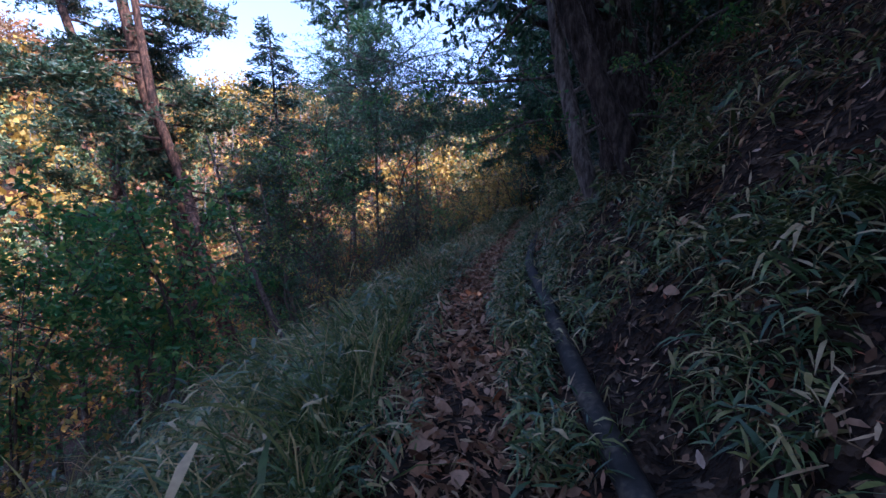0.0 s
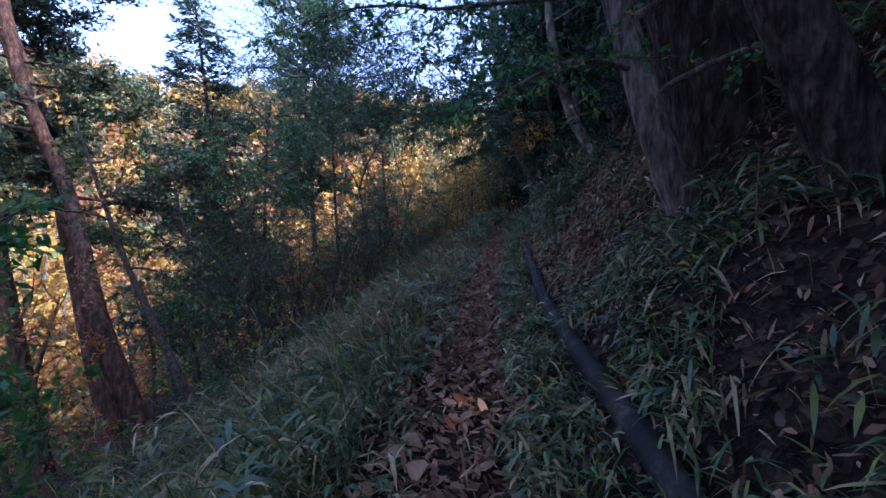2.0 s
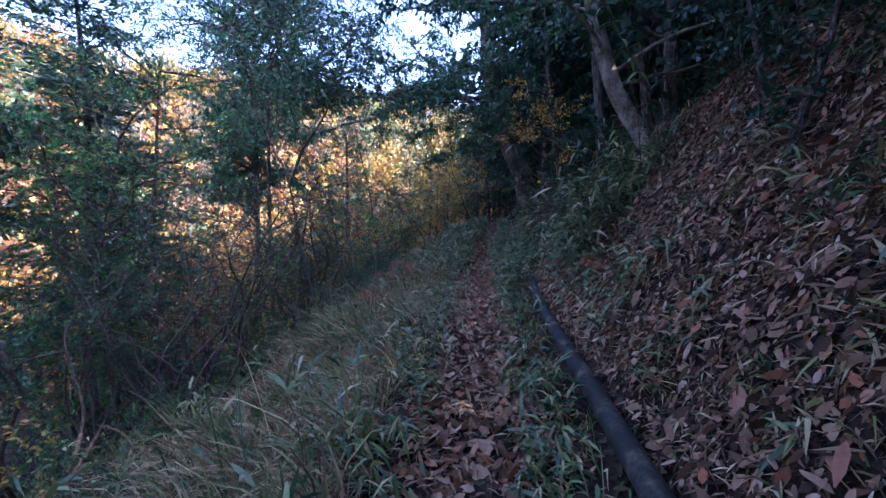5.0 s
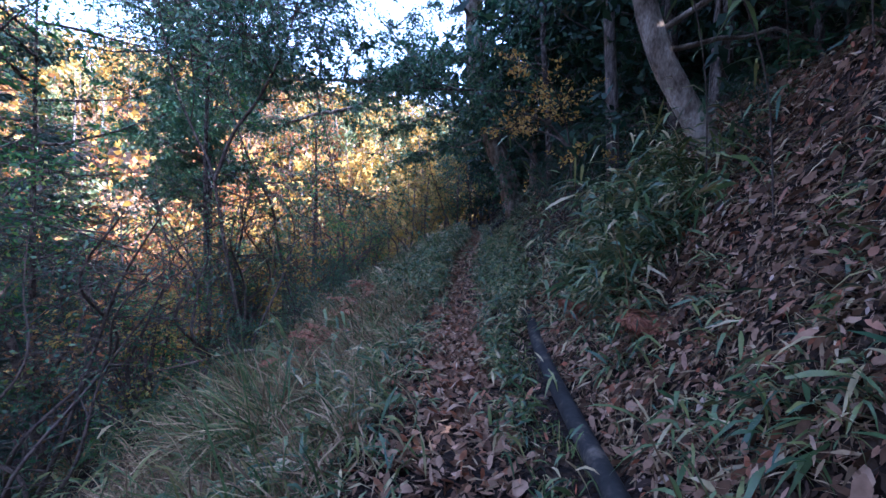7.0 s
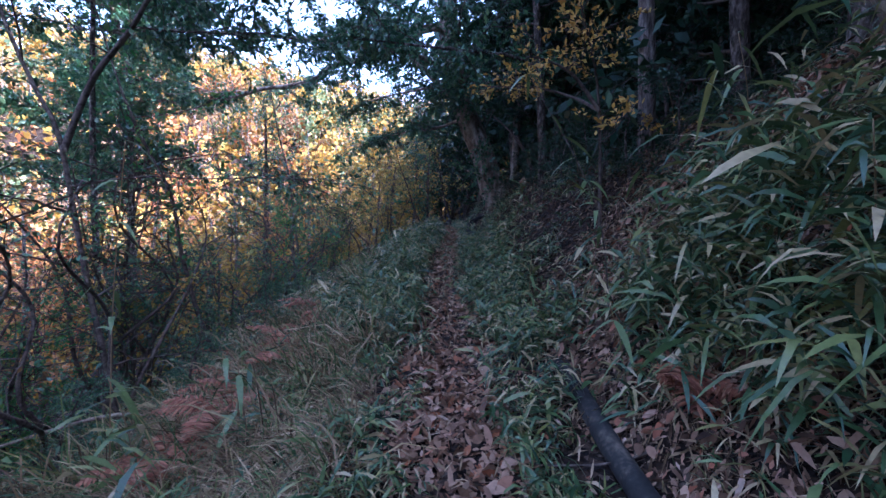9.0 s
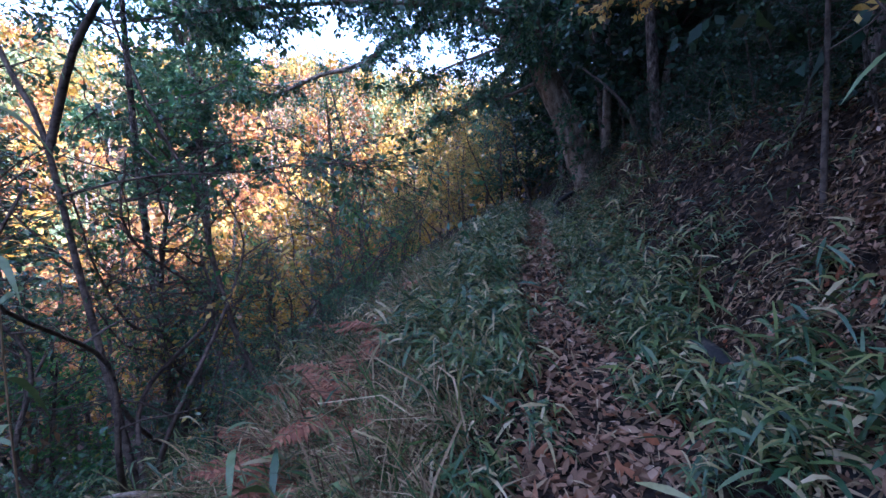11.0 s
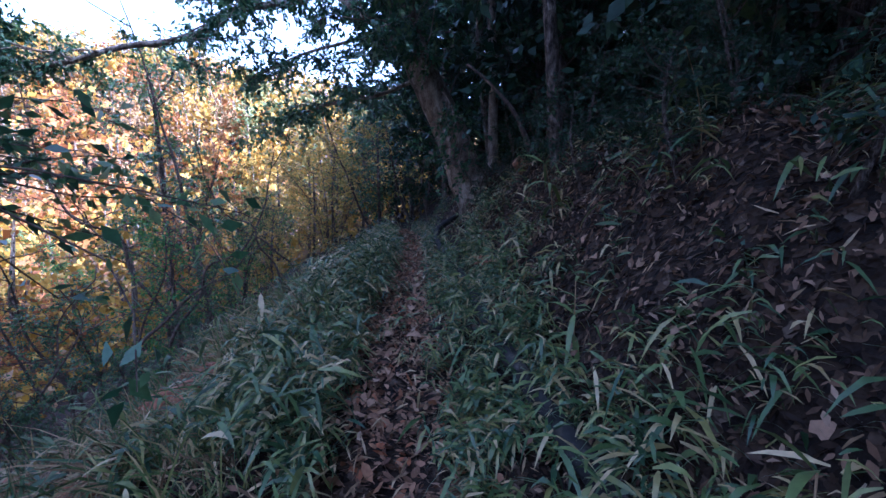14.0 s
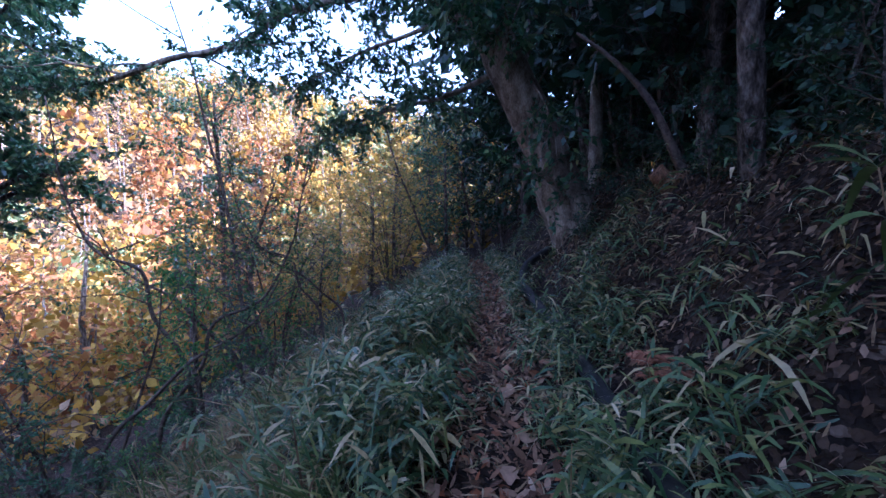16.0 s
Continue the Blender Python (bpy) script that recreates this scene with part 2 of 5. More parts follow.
def stuff(name, geo, material, label, category):
    ob = new(name, quad_mesh(name, *geo, material))
    return tagged(ob, label, category, kind="stuff")


def unit(a):
    return a / (np.linalg.norm(a, axis=-1, keepdims=True) + 1e-9)


def tube(points, radii, sides=8, wobble=0.0):
    """A tapered round limb along a polyline, closed at its ends."""
    p, r = np.asarray(points, float), np.asarray(radii, float)
    n = len(p)
    t = unit(np.gradient(p, axis=0))
    a = np.zeros_like(p)
    ref = np.array([0.0, 1.0, 0.0]) if abs(t[0][1]) < 0.8 else np.array([1.0, 0, 0])
    for i in range(n):
        ref = unit(ref - t[i] * (ref @ t[i]))
        a[i] = ref
    b = np.cross(t, a)
    ang = np.linspace(0, 2 * np.pi, sides, endpoint=False)
    rad = r[:, None] * (1 + wobble * rng.normal(size=(n, sides)))
    v = p[:, None] + rad[..., None] * (np.cos(ang)[None, :, None] * a[:, None] + np.sin(ang)[None, :, None] * b[:, None])
    i, j = np.meshgrid(np.arange(n - 1), np.arange(sides), indexing="ij")
    k = (j + 1) % sides
    q = np.stack([i * sides + j, i * sides + k, (i + 1) * sides + k, (i + 1) * sides + j], -1).reshape(-1, 4)
    caps = [[o, o + s, o + s + 1, o + s + 2] for o in (0, (n - 1) * sides) for s in range(1, sides - 2, 2)]
    return v.reshape(-1, 3), np.concatenate([q, np.array(caps, int)]) if caps else q


def spline(points, step=0.12):
    """A smooth polyline through the points."""
    p = np.asarray(points, float)
    p = np.concatenate([[2 * p[0] - p[1]], p, [2 * p[-1] - p[-2]]])
    out = []
    for i in range(1, len(p) - 2):
        n = max(2, int(np.linalg.norm(p[i + 1] - p[i]) / step))
        t = np.linspace(0, 1, n, endpoint=False)[:, None]
        out.append(0.5 * (2 * p[i] + (p[i + 1] - p[i - 1]) * t + (2 * p[i - 1] - 5 * p[i] + 4 * p[i + 1] - p[i + 2]) * t**2
                          + (3 * p[i] - p[i - 1] - 3 * p[i + 1] + p[i + 2]) * t**3))
    return np.concatenate(out + [p[-2:-1]])


def blades(pos, way, length, width, droop, stations=(0, 0.35, 0.7, 1), shape=(0.35, 1, 0.75, 0.06), twist=0.6):
    """Long leaves: each a curved strip from pos along way, sinking by droop."""
    n = len(pos)
    way = unit(way)
    side = np.cross(way, np.array([0, 0, 1.0]) + twist * rng.normal(size=(n, 3)))
    side = unit(side)
    t, w = np.array(stations), np.array(shape)
    c = pos[:, None] + way[:, None] * (length[:, None] * t)[..., None]
    c[..., 2] -= droop[:, None] * length[:, None] * t**2
    off = side[:, None] * (0.5 * width[:, None] * w)[..., None]
    v = np.stack([c - off, c + off], 2)
    m = len(t)
    base = np.arange(n)[:, None] * 2 * m + 2 * np.arange(m - 1)[None]
    q = np.stack([base, base + 1, base + 3, base + 2], -1)
    return v.reshape(-1, 3), q.reshape(-1, 4)


def leaves(pos, way, length, width, curl=0.15):
    """Short leaves: one pointed, slightly bent face each."""
    n = len(pos)
    way = unit(way)
    side = unit(np.cross(way, rng.normal(size=(n, 3))))
    up = np.cross(side, way)
    mid = pos + way * (0.45 * length)[:, None] + up * (curl * length * rng.normal(size=n))[:, None]
    v = np.stack([pos, mid + side * (0.5 * width)[:, None], pos + way * length[:, None], mid - side * (0.5 * width)[:, None]], 1)
    return v.reshape(-1, 3), np.arange(4 * n).reshape(-1, 4)


def wander(start, way, length, steps=7, bend=0.18, lift=0.0):
    """A crooked limb's polyline."""
    p, d = [np.asarray(start, float)], unit(np.asarray(way, float))
    for _ in range(steps):
        d = unit(d + bend * rng.normal(size=3) + np.array([0, 0, lift]))
        p.append(p[-1] + d * length / steps)
    return np.array(p)


# ---- the lie of the land ----
PATH_X = ((-12, 0.1), (0, 0.27), (3.8, 0.32), (5, 0.5), (7.5, 0.95), (9.4, 1.35), (12.5, 1.98), (14.2, 2.25), (16, 2.75), (18.4, 3.5), (21, 4.1), (24, 4.6), (30, 5.6), (70, 12))
PATH_Z = ((-12, -0.3), (0, 0.2), (3.8, 0.42), (5, 0.5), (9.5, 0.62), (12, 0.68), (14, 0.8), (15, 0.9), (18.4, 1.15), (21, 1.3), (24, 1.35), (30, 1.4), (70, 1.0))


def along(table, y):
    xs, vs = np.array(table).T
    return (np.interp(y - 0.5, xs, vs) + np.interp(y + 0.5, xs, vs) + np.interp(y, xs, vs)) / 3


def step01(a, b, x):
    t = np.clip((x - a) / (b - a), 0, 1)
    return t * t * (3 - 2 * t)


def ripples(x, y):
    return (0.035 * np.sin(9.7 * x + 2.2 * np.sin(6.1 * y)) + 0.03 * np.sin(11.3 * y + 2 * np.sin(5.3 * x)) + 0.05 * np.sin(2.1 * x + 1.3 * y) + 0.04 * np.sin(3.7 * y - 1.9 * x + 1) + 0.025 * np.sin(7.3 * x + 5.1 * y)
            + 0.12 * np.sin(0.61 * x - 0.47 * y + 2))


def land(x, y):
    x, y = np.asarray(x, float), np.asarray(y, float)
    d = x - along(PATH_X, y)
    right = 0.12 * step01(0.35, 0.8, d) + 1.2 * np.clip(d - 0.8, 0, 1.7 - 0.45 * step01(11, 14, y) - 0.15 * step01(15.5, 18, y)) + (0.5 - 0.22 * step01(11, 14, y) - 0.14 * step01(15.5, 18.5, y)) * np.clip(d - 2.2, 0, 13) + 0.85 * step01(11, 16, y) * (1 - 0.8 * step01(24, 32, y)) * np.clip(d - 7, 0, 18) + 0.08 * np.clip(d - 15.75, 0, 200)
    e = np.clip(-d - 0.5, 0, None)
    left = -0.58 * np.clip(e, 0, 7.0) - 0.46 * np.clip(e - 7.0, 0, 12) - 0.03 * np.clip(e - 19, 0, 40)
    near = along(PATH_Z, y) + np.where(d > 0, right, left)
    rough = step01(0.3, 1.2, np.abs(d))
    near = near + ripples(x, y) * (0.15 + 0.85 * rough)
    # the far side of the valley
    r = np.hypot(x - 2, y - 8)
    az = np.arctan2(-(x - 2), y - 8)
    hill = -12 + (40 + 8 * step01(0.2, 1.1, az) + 2.5 * np.sin(7 * az)) * step01(38, 125, r) * step01(-0.75, -0.25, az)
    return np.where(r > 30, np.maximum(near, hill), near)


def fine_axis(a, b, lo, hi, fine, coarse):
    """Grid lines from lo to hi: close between a and b, wider away from it."""
    out = list(np.arange(a, b, fine))
    step, x = fine, b
    while x < hi:
        out.append(x)
        step = min(step * 1.12, coarse)
        x += step
    step, x = fine, a
    while x > lo:
        step = min(step * 1.12, coarse)
        x -= step
        out.insert(0, x)
    return np.array(out)


gx, gy = fine_axis(-3, 6, -260, 220, 0.1, 10), fine_axis(-1, 21, -140, 320, 0.13, 10)
X, Y = np.meshgrid(gx, gy, indexing="ij")
Z = land(X, Y)
Z += np.where(np.abs(X - along(PATH_X, Y)) < 6, 0.012 * rng.normal(size=Z.shape), 0.0)
i, j = np.meshgrid(np.arange(len(gx) - 1), np.arange(len(gy) - 1), indexing="ij")
a = i * len(gy) + j
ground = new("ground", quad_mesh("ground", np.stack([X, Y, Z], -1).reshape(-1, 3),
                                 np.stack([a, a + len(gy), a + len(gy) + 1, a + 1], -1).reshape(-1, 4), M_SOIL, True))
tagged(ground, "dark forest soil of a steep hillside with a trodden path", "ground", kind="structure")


def on_land(x, y, lift=0.0):
    return np.stack([x, y, land(x, y) + lift], -1)


# ---- trees ----
def foliage(limbs, per_metre, reach, leaf, n_leaf, from_share=0.3, flat=0.5, hang=0.1, thick=0.006, steps=4, droop=0.35):
    """Twigs along the limbs, and leaves along the twigs: two geometries."""
    twigs, lp, lw = [], [], []
    for p, r in limbs:
        seg = np.linalg.norm(np.diff(p, axis=0), axis=1).sum()
        for _ in range(max(1, int(seg * per_metre))):
            u = rng.uniform(from_share, 1.0) * (len(p) - 1)
            k = min(int(u), len(p) - 2)
            at = p[k] + (u - k) * (p[k + 1] - p[k])
            d = unit(0.6 * unit(p[k + 1] - p[k]) + rng.normal(size=3) * np.array([1, 1, flat]))
            tw = wander(at, d, reach * rng.uniform(0.5, 1.1), steps, 0.25, -hang)
            twigs.append(tube(tw, np.linspace(thick, thick * 0.35, steps + 1), 3))
            m = n_leaf
            s = rng.uniform(0.15, 1.0, m) * steps
            kk = np.minimum(s.astype(int), steps - 1)
            lp.append(tw[kk] + (s - kk)[:, None] * (tw[kk + 1] - tw[kk]) + rng.normal(size=(m, 3)) * (0.02 + 0.12 * leaf))
            lw.append(unit(tw[kk + 1] - tw[kk]) + 0.8 * rng.normal(size=(m, 3)) - np.array([0, 0, droop]))
    lp, lw = np.concatenate(lp), np.concatenate(lw)
    ln = leaf * rng.uniform(0.6, 1.25, len(lp))
    return joined(twigs), leaves(lp, lw, ln, ln * rng.uniform(0.38, 0.55, len(lp)))


def branching(p, count, length, spread, frm=0.35, lift=0.03, side=None, r0=0.05):
    """Side limbs off a polyline: (points, radii) each."""
    out = []
    for c in range(count):
        u = (frm + (1 - frm) * (c + rng.uniform(0, 0.8)) / count) * (len(p) - 1)
        k = min(int(u), len(p) - 2)
        at = p[k] + (u - k) * (p[k + 1] - p[k])
        th = rng.uniform(0, 2 * np.pi)
        d = np.array([np.cos(th), np.sin(th), spread])
        if side is not None:
            d = d * 0.6 + np.array(side)
        ln = length * rng.uniform(0.6, 1.15)
        q = wander(at, d, ln, 7, 0.16, lift)
        out.append((q, np.linspace(r0, r0 * 0.25, len(q)) * rng.uniform(0.7, 1.1)))
    return out


def shade_crown(ob, x, y, z, width):
    """Broad unseen treetop, added high over the path for shade: spreading limbs with large leaf sprays."""
    top = np.array([(x, y, z - 1.2), (x, y, z), (x, y, z + 1.2)], float)
    lb = branching(top, 9, width, 0.15, 0.0, 0.0, r0=0.04)
    tw, lv = foliage(lb, per_metre=4, reach=0.9, leaf=0.34, n_leaf=9, from_share=0.1, steps=2)
    part("shade_branchwork", joined([tube(q, r, 4) for q, r in lb] + [tw]), M_TWIG, ob, kind="stuff")
    part("shade_crown", lv, M_EVERGREEN, ob, kind="stuff")


def tree(name, trunk, radii, bark, label, category="tree", limbs=(), crown=None, leaf_mat=None, crown_label="", sides=12, wob=0.03, group="", fine_limbs=False):
    """trunk: its line in the world; limbs: (points, radii); crown: arguments of foliage()."""
    p = spline(trunk, 0.15)
    r = np.interp(np.linspace(0, 1, len(p)), np.linspace(0, 1, len(radii)), radii)
    ob = thing(name, p[0], label, category, group)
    part("trunk", tube(p, r, sides, wob), bark, ob, smooth=True)
    for q, rr in () if fine_limbs else limbs:
        part("limb", tube(q, rr, 6, 0.03), bark, ob, smooth=True)
    if crown:
        tw, lv = foliage(list(limbs) or [(p, r)], **crown)
        if fine_limbs:
            tw = joined([tube(q, rr, 4) for q, rr in limbs] + [tw])
        part("branchwork", tw, M_TWIG, ob, kind="stuff")
        part("crown", lv, leaf_mat, ob, crown_label, kind="stuff")
    return ob

# the large oak that leans over the path, with its neighbours on the bank
oak = [(2.07, 3.7, 0.9), (1.98, 3.72, 1.35), (1.84, 3.77, 1.75), (1.56, 3.84, 2.4), (1.3, 3.95, 3.15), (1.0, 4.1, 4.2), (0.75, 4.3, 5.6), (0.5, 4.5, 7.5)]
lb = branching(np.array(oak), 9, 2.6, 0.35, 0.6, 0.02, r0=0.07)
big_oak = tree("oak_tree", oak, (0.15, 0.105, 0.098, 0.094, 0.085, 0.06), M_BARK_DARK, "large grey-brown oak leaning over the path from the bank", limbs=lb,
     crown=dict(per_metre=9, reach=0.8, leaf=0.11, n_leaf=26), leaf_mat=M_EVERGREEN, sides=20, wob=0.025)
old = [(2.6, 5.05, 1.2), (2.47, 5.1, 1.7), (2.32, 5.2, 2.5), (2.15, 5.35, 3.4), (2.0, 5.5, 5.0), (1.9, 5.7, 8.0)]
lb = branching(np.array(old), 10, 2.8, 0.3, 0.55, 0.0, r0=0.08)
old_oak = tree("oak_tree", old, (0.40, 0.33, 0.29, 0.27, 0.23, 0.14), M_BARK_DARK, "thick dark old oak with rough bark behind a slim trunk", limbs=lb,
     crown=dict(per_metre=9, reach=0.8, leaf=0.11, n_leaf=26), leaf_mat=M_EVERGREEN, sides=22, wob=0.035)
slim = [(1.9, 4.66, 1.05), (1.84, 4.7, 1.45), (1.72, 4.78, 1.85), (1.64, 4.95, 2.4), (1.52, 5.1, 3.1), (1.4, 5.3, 4.4), (1.3, 5.5, 6.0)]
lb = branching(np.array(slim), 9, 1.9, 0.2, 0.42, -0.03, side=(-0.3, 0.2, 0), r0=0.03)
tree("young_oak_tree", slim, (0.11, 0.09, 0.08, 0.07, 0.05), M_BARK_MID, "slim grey-brown trunk curving up beside the old oak", limbs=lb,
     crown=dict(per_metre=8, reach=0.6, leaf=0.055, n_leaf=34), leaf_mat=M_BROAD, sides=12)
over = [(4.5, 13.3, land(4.5, 13.3) - 0.1), (4.4, 13.3, 3.4), (4.2, 13.3, 5.0), (4.0, 13.3, 6.4), (3.8, 13.3, 8.5)]
reach = spline([(4.15, 13.3, 5.2), (3.2, 13.2, 5.5), (2.2, 13.2, 5.5), (1.2, 13.3, 5.4), (0.3, 13.4, 5.3)], 0.2)
tree("overhanging_tree", over, (0.1, 0.085, 0.07, 0.05), M_BARK_MID, "slim evergreen tree reaching high over the path",
     limbs=[(reach, np.linspace(0.04, 0.012, len(reach)))] + branching(reach, 10, 1.6, 0.3, 0.15, 0.02, r0=0.016) + branching(spline(over, 0.3), 12, 2.2, 0.2, 0.55, 0.0, r0=0.025),
     crown=dict(per_metre=8, reach=0.7, leaf=0.11, n_leaf=22), leaf_mat=M_EVERGREEN)
# unseen crowns added here to shut out sky light
shade_crown(big_oak, 0.5, 4.5, 7.6, 3.4)
shade_crown(old_oak, 1.9, 5.7, 8.4, 3.6)
pale = [(3.95, 10.3, 1.85), (3.76, 10.35, 2.28), (3.58, 10.41, 2.62), (3.3, 10.51, 3.1), (3.12, 10.6, 3.6), (2.9, 10.8, 4.8), (2.8, 11, 6.5)]
lb = branching(np.array(pale), 6, 2.0, 0.3, 0.5, 0.0, r0=0.035)
tree("pale_bark_tree", pale, (0.13, 0.1, 0.09, 0.082, 0.05), M_BARK_PALE, "pale grey smooth-barked tree leaning out from the bank", limbs=lb,
     crown=dict(per_metre=7, reach=0.6, leaf=0.085, n_leaf=22), leaf_mat=M_EVERGREEN, sides=14)

# the great leaning tree at the bend, with a long limb arching over the path
lean = [(5.5, 20.15, 1.55), (5.33, 20.2, 2.1), (5.05, 20.25, 2.72), (4.76, 20.36, 3.55), (4.43, 20.46, 4.24), (4.1, 20.56, 5.0), (3.9, 20.64, 5.7), (3.75, 20.75, 6.6), (3.6, 21, 8.5), (3.4, 21.3, 11)]
arch = spline([(3.8, 20.7, 6.1), (3.75, 21.6, 7.2), (3.3, 22.6, 7.5), (2.7, 23.0, 7.2), (2.15, 23.13, 6.71), (1.59, 23.22, 6.6), (0.6, 23.38, 6.33), (-0.07, 23.47, 5.82), (-0.73, 23.57, 5.59),
               (-1.62, 23.71, 5.42), (-2.73, 23.88, 5.02), (-3.83, 24.06, 4.84), (-4.94, 24.25, 4.8), (-6.27, 24.47, 4.66)], 0.2)
limb2 = spline([(4.2, 20.5, 4.7), (3.7, 20.9, 5.3), (3.2, 21.4, 5.9), (2.5, 22, 6.6), (1.6, 22.4, 7.6), (0.6, 22.5, 8.6)], 0.2)
limb3 = spline([(5.3, 20.1, 2.2), (5.0, 19.9, 2.5), (4.6, 19.8, 2.85), (4.2, 19.8, 2.95)], 0.1)
limb4 = spline([(3.9, 20.6, 5.6), (2.8, 19.6, 5.6), (1.5, 18.8, 5.35), (0, 18.2, 5.1), (-1.8, 17.8, 4.8), (-3.5, 17.6, 4.5)], 0.2)
limb5 = spline([(4.3, 20.5, 4.5), (3.57, 21.12, 4.23), (2.55, 21.74, 4.08), (1.44, 22.47, 3.71)], 0.2)
limb6 = spline([(3.95, 20.6, 5.5), (3.10, 21.57, 5.39), (2.03, 22.31, 5.20), (0.85, 23.06, 4.74)], 0.2)
lb = [(limb5, np.linspace(0.05, 0.015, len(limb5))), (limb6, np.linspace(0.05, 0.015, len(limb6))), (limb4, np.linspace(0.07, 0.02, len(limb4))), (arch, np.linspace(0.12, 0.03, len(arch))), (limb2, np.linspace(0.09, 0.025, len(limb2))), (limb3, np.linspace(0.06, 0.025, len(limb3)))]
lb += branching(limb5, 9, 1.2, 0.0, 0.2, -0.03, r0=0.015) + branching(limb6, 10, 1.3, 0.0, 0.2, -0.03, r0=0.015) + branching(limb4, 26, 2.1, 0.22, 0.1, 0.0, r0=0.02) + branching(arch, 18, 2.4, 0.1, 0.2, -0.02, r0=0.03) + branching(limb2, 10, 2.2, 0.2, 0.3, 0.0, r0=0.03) + branching(np.array(lean[4:8]), 9, 2.0, 0.0, 0.0, -0.03, side=(-0.25, -0.8, -0.1), r0=0.025) + branching(spline(lean, 0.4), 14, 3.4, 0.3, 0.5, 0.0, r0=0.06)
tree("leaning_oak_tree", lean, (0.44, 0.32, 0.29, 0.27, 0.25, 0.19, 0.12), M_BARK_PALE, "great leaning evergreen oak with a limb arching over the path", limbs=lb,
     crown=dict(per_metre=7.5, reach=0.75, leaf=0.12, n_leaf=24, from_share=0.25), leaf_mat=M_EVERGREEN, sides=22)
grey = [(5.95, 20.75, 2.4), (5.93, 20.77, 3.0), (5.95, 20.84, 4.5), (5.92, 20.92, 5.9), (5.8, 21, 9)]
tree("grey_trunk_tree", grey, (0.12, 0.095, 0.085, 0.07), M_BARK_PALE, "straight slim pale grey trunk on the bank", limbs=branching(np.array(grey), 5, 1.8, 0.3, 0.6, r0=0.03),
     crown=dict(per_metre=6, reach=0.6, leaf=0.1, n_leaf=20), leaf_mat=M_EVERGREEN)

over = [(5.1, 17.1, land(5.1, 17.1) - 0.1), (4.95, 17.0, 3.2), (4.75, 16.9, 4.6), (4.5, 16.8, 6.0), (4.3, 16.7, 8.0)]
reach = spline([(4.72, 16.9, 4.7), (4.0, 16.6, 4.75), (3.0, 16.3, 4.6), (2.0, 16.0, 4.45), (1.0, 15.8, 4.35)], 0.2)
low_tree = tree("overhanging_tree", over, (0.09, 0.075, 0.065, 0.05), M_BARK, "slim evergreen tree whose boughs overhang the path",
     limbs=[(reach, np.linspace(0.035, 0.012, len(reach)))] + branching(reach, 8, 1.3, 0.15, 0.15, 0.0, r0=0.014) + branching(spline(over, 0.3), 12, 2.0, 0.2, 0.5, 0.0, r0=0.025),
     crown=dict(per_metre=8, reach=0.6, leaf=0.1, n_leaf=20), leaf_mat=M_EVERGREEN)

# one more unseen crown, added to shade path and bank
shade_crown(low_tree, 4.3, 16.7, 8.4, 3.6)

# broken stump with a dead leaning stem
st = thing("broken_stump", (5.5, 17.95, land(5.5, 17.95) - 0.1), "broken rotten orange-brown stump on the bank", "stump")
sp = spline([(5.5, 17.95, land(5.5, 17.95) - 0.15), (5.36, 17.98, 2.15), (5.2, 18.03, 2.5), (5.02, 18.06, 2.66)], 0.06)
part("stump_base", tube(sp, np.linspace(0.2, 0.09, len(sp)), 12, 0.12), M_STUMP, st)
dead = spline([(5.55, 18.15, land(5.55, 18.15) - 0.1), (5.4, 18.2, 2.75), (5.1, 18.29, 3.39), (4.75, 18.38, 3.8), (4.4, 18.5, 4.1)], 0.12)
ds = thing("dead_leaning_stem", dead[0], "dead bare grey stem leaning behind the stump", "dead tree")
part("stem", tube(dead, np.linspace(0.055, 0.015, len(dead)), 8, 0.06), M_TWIG, ds, smooth=True)


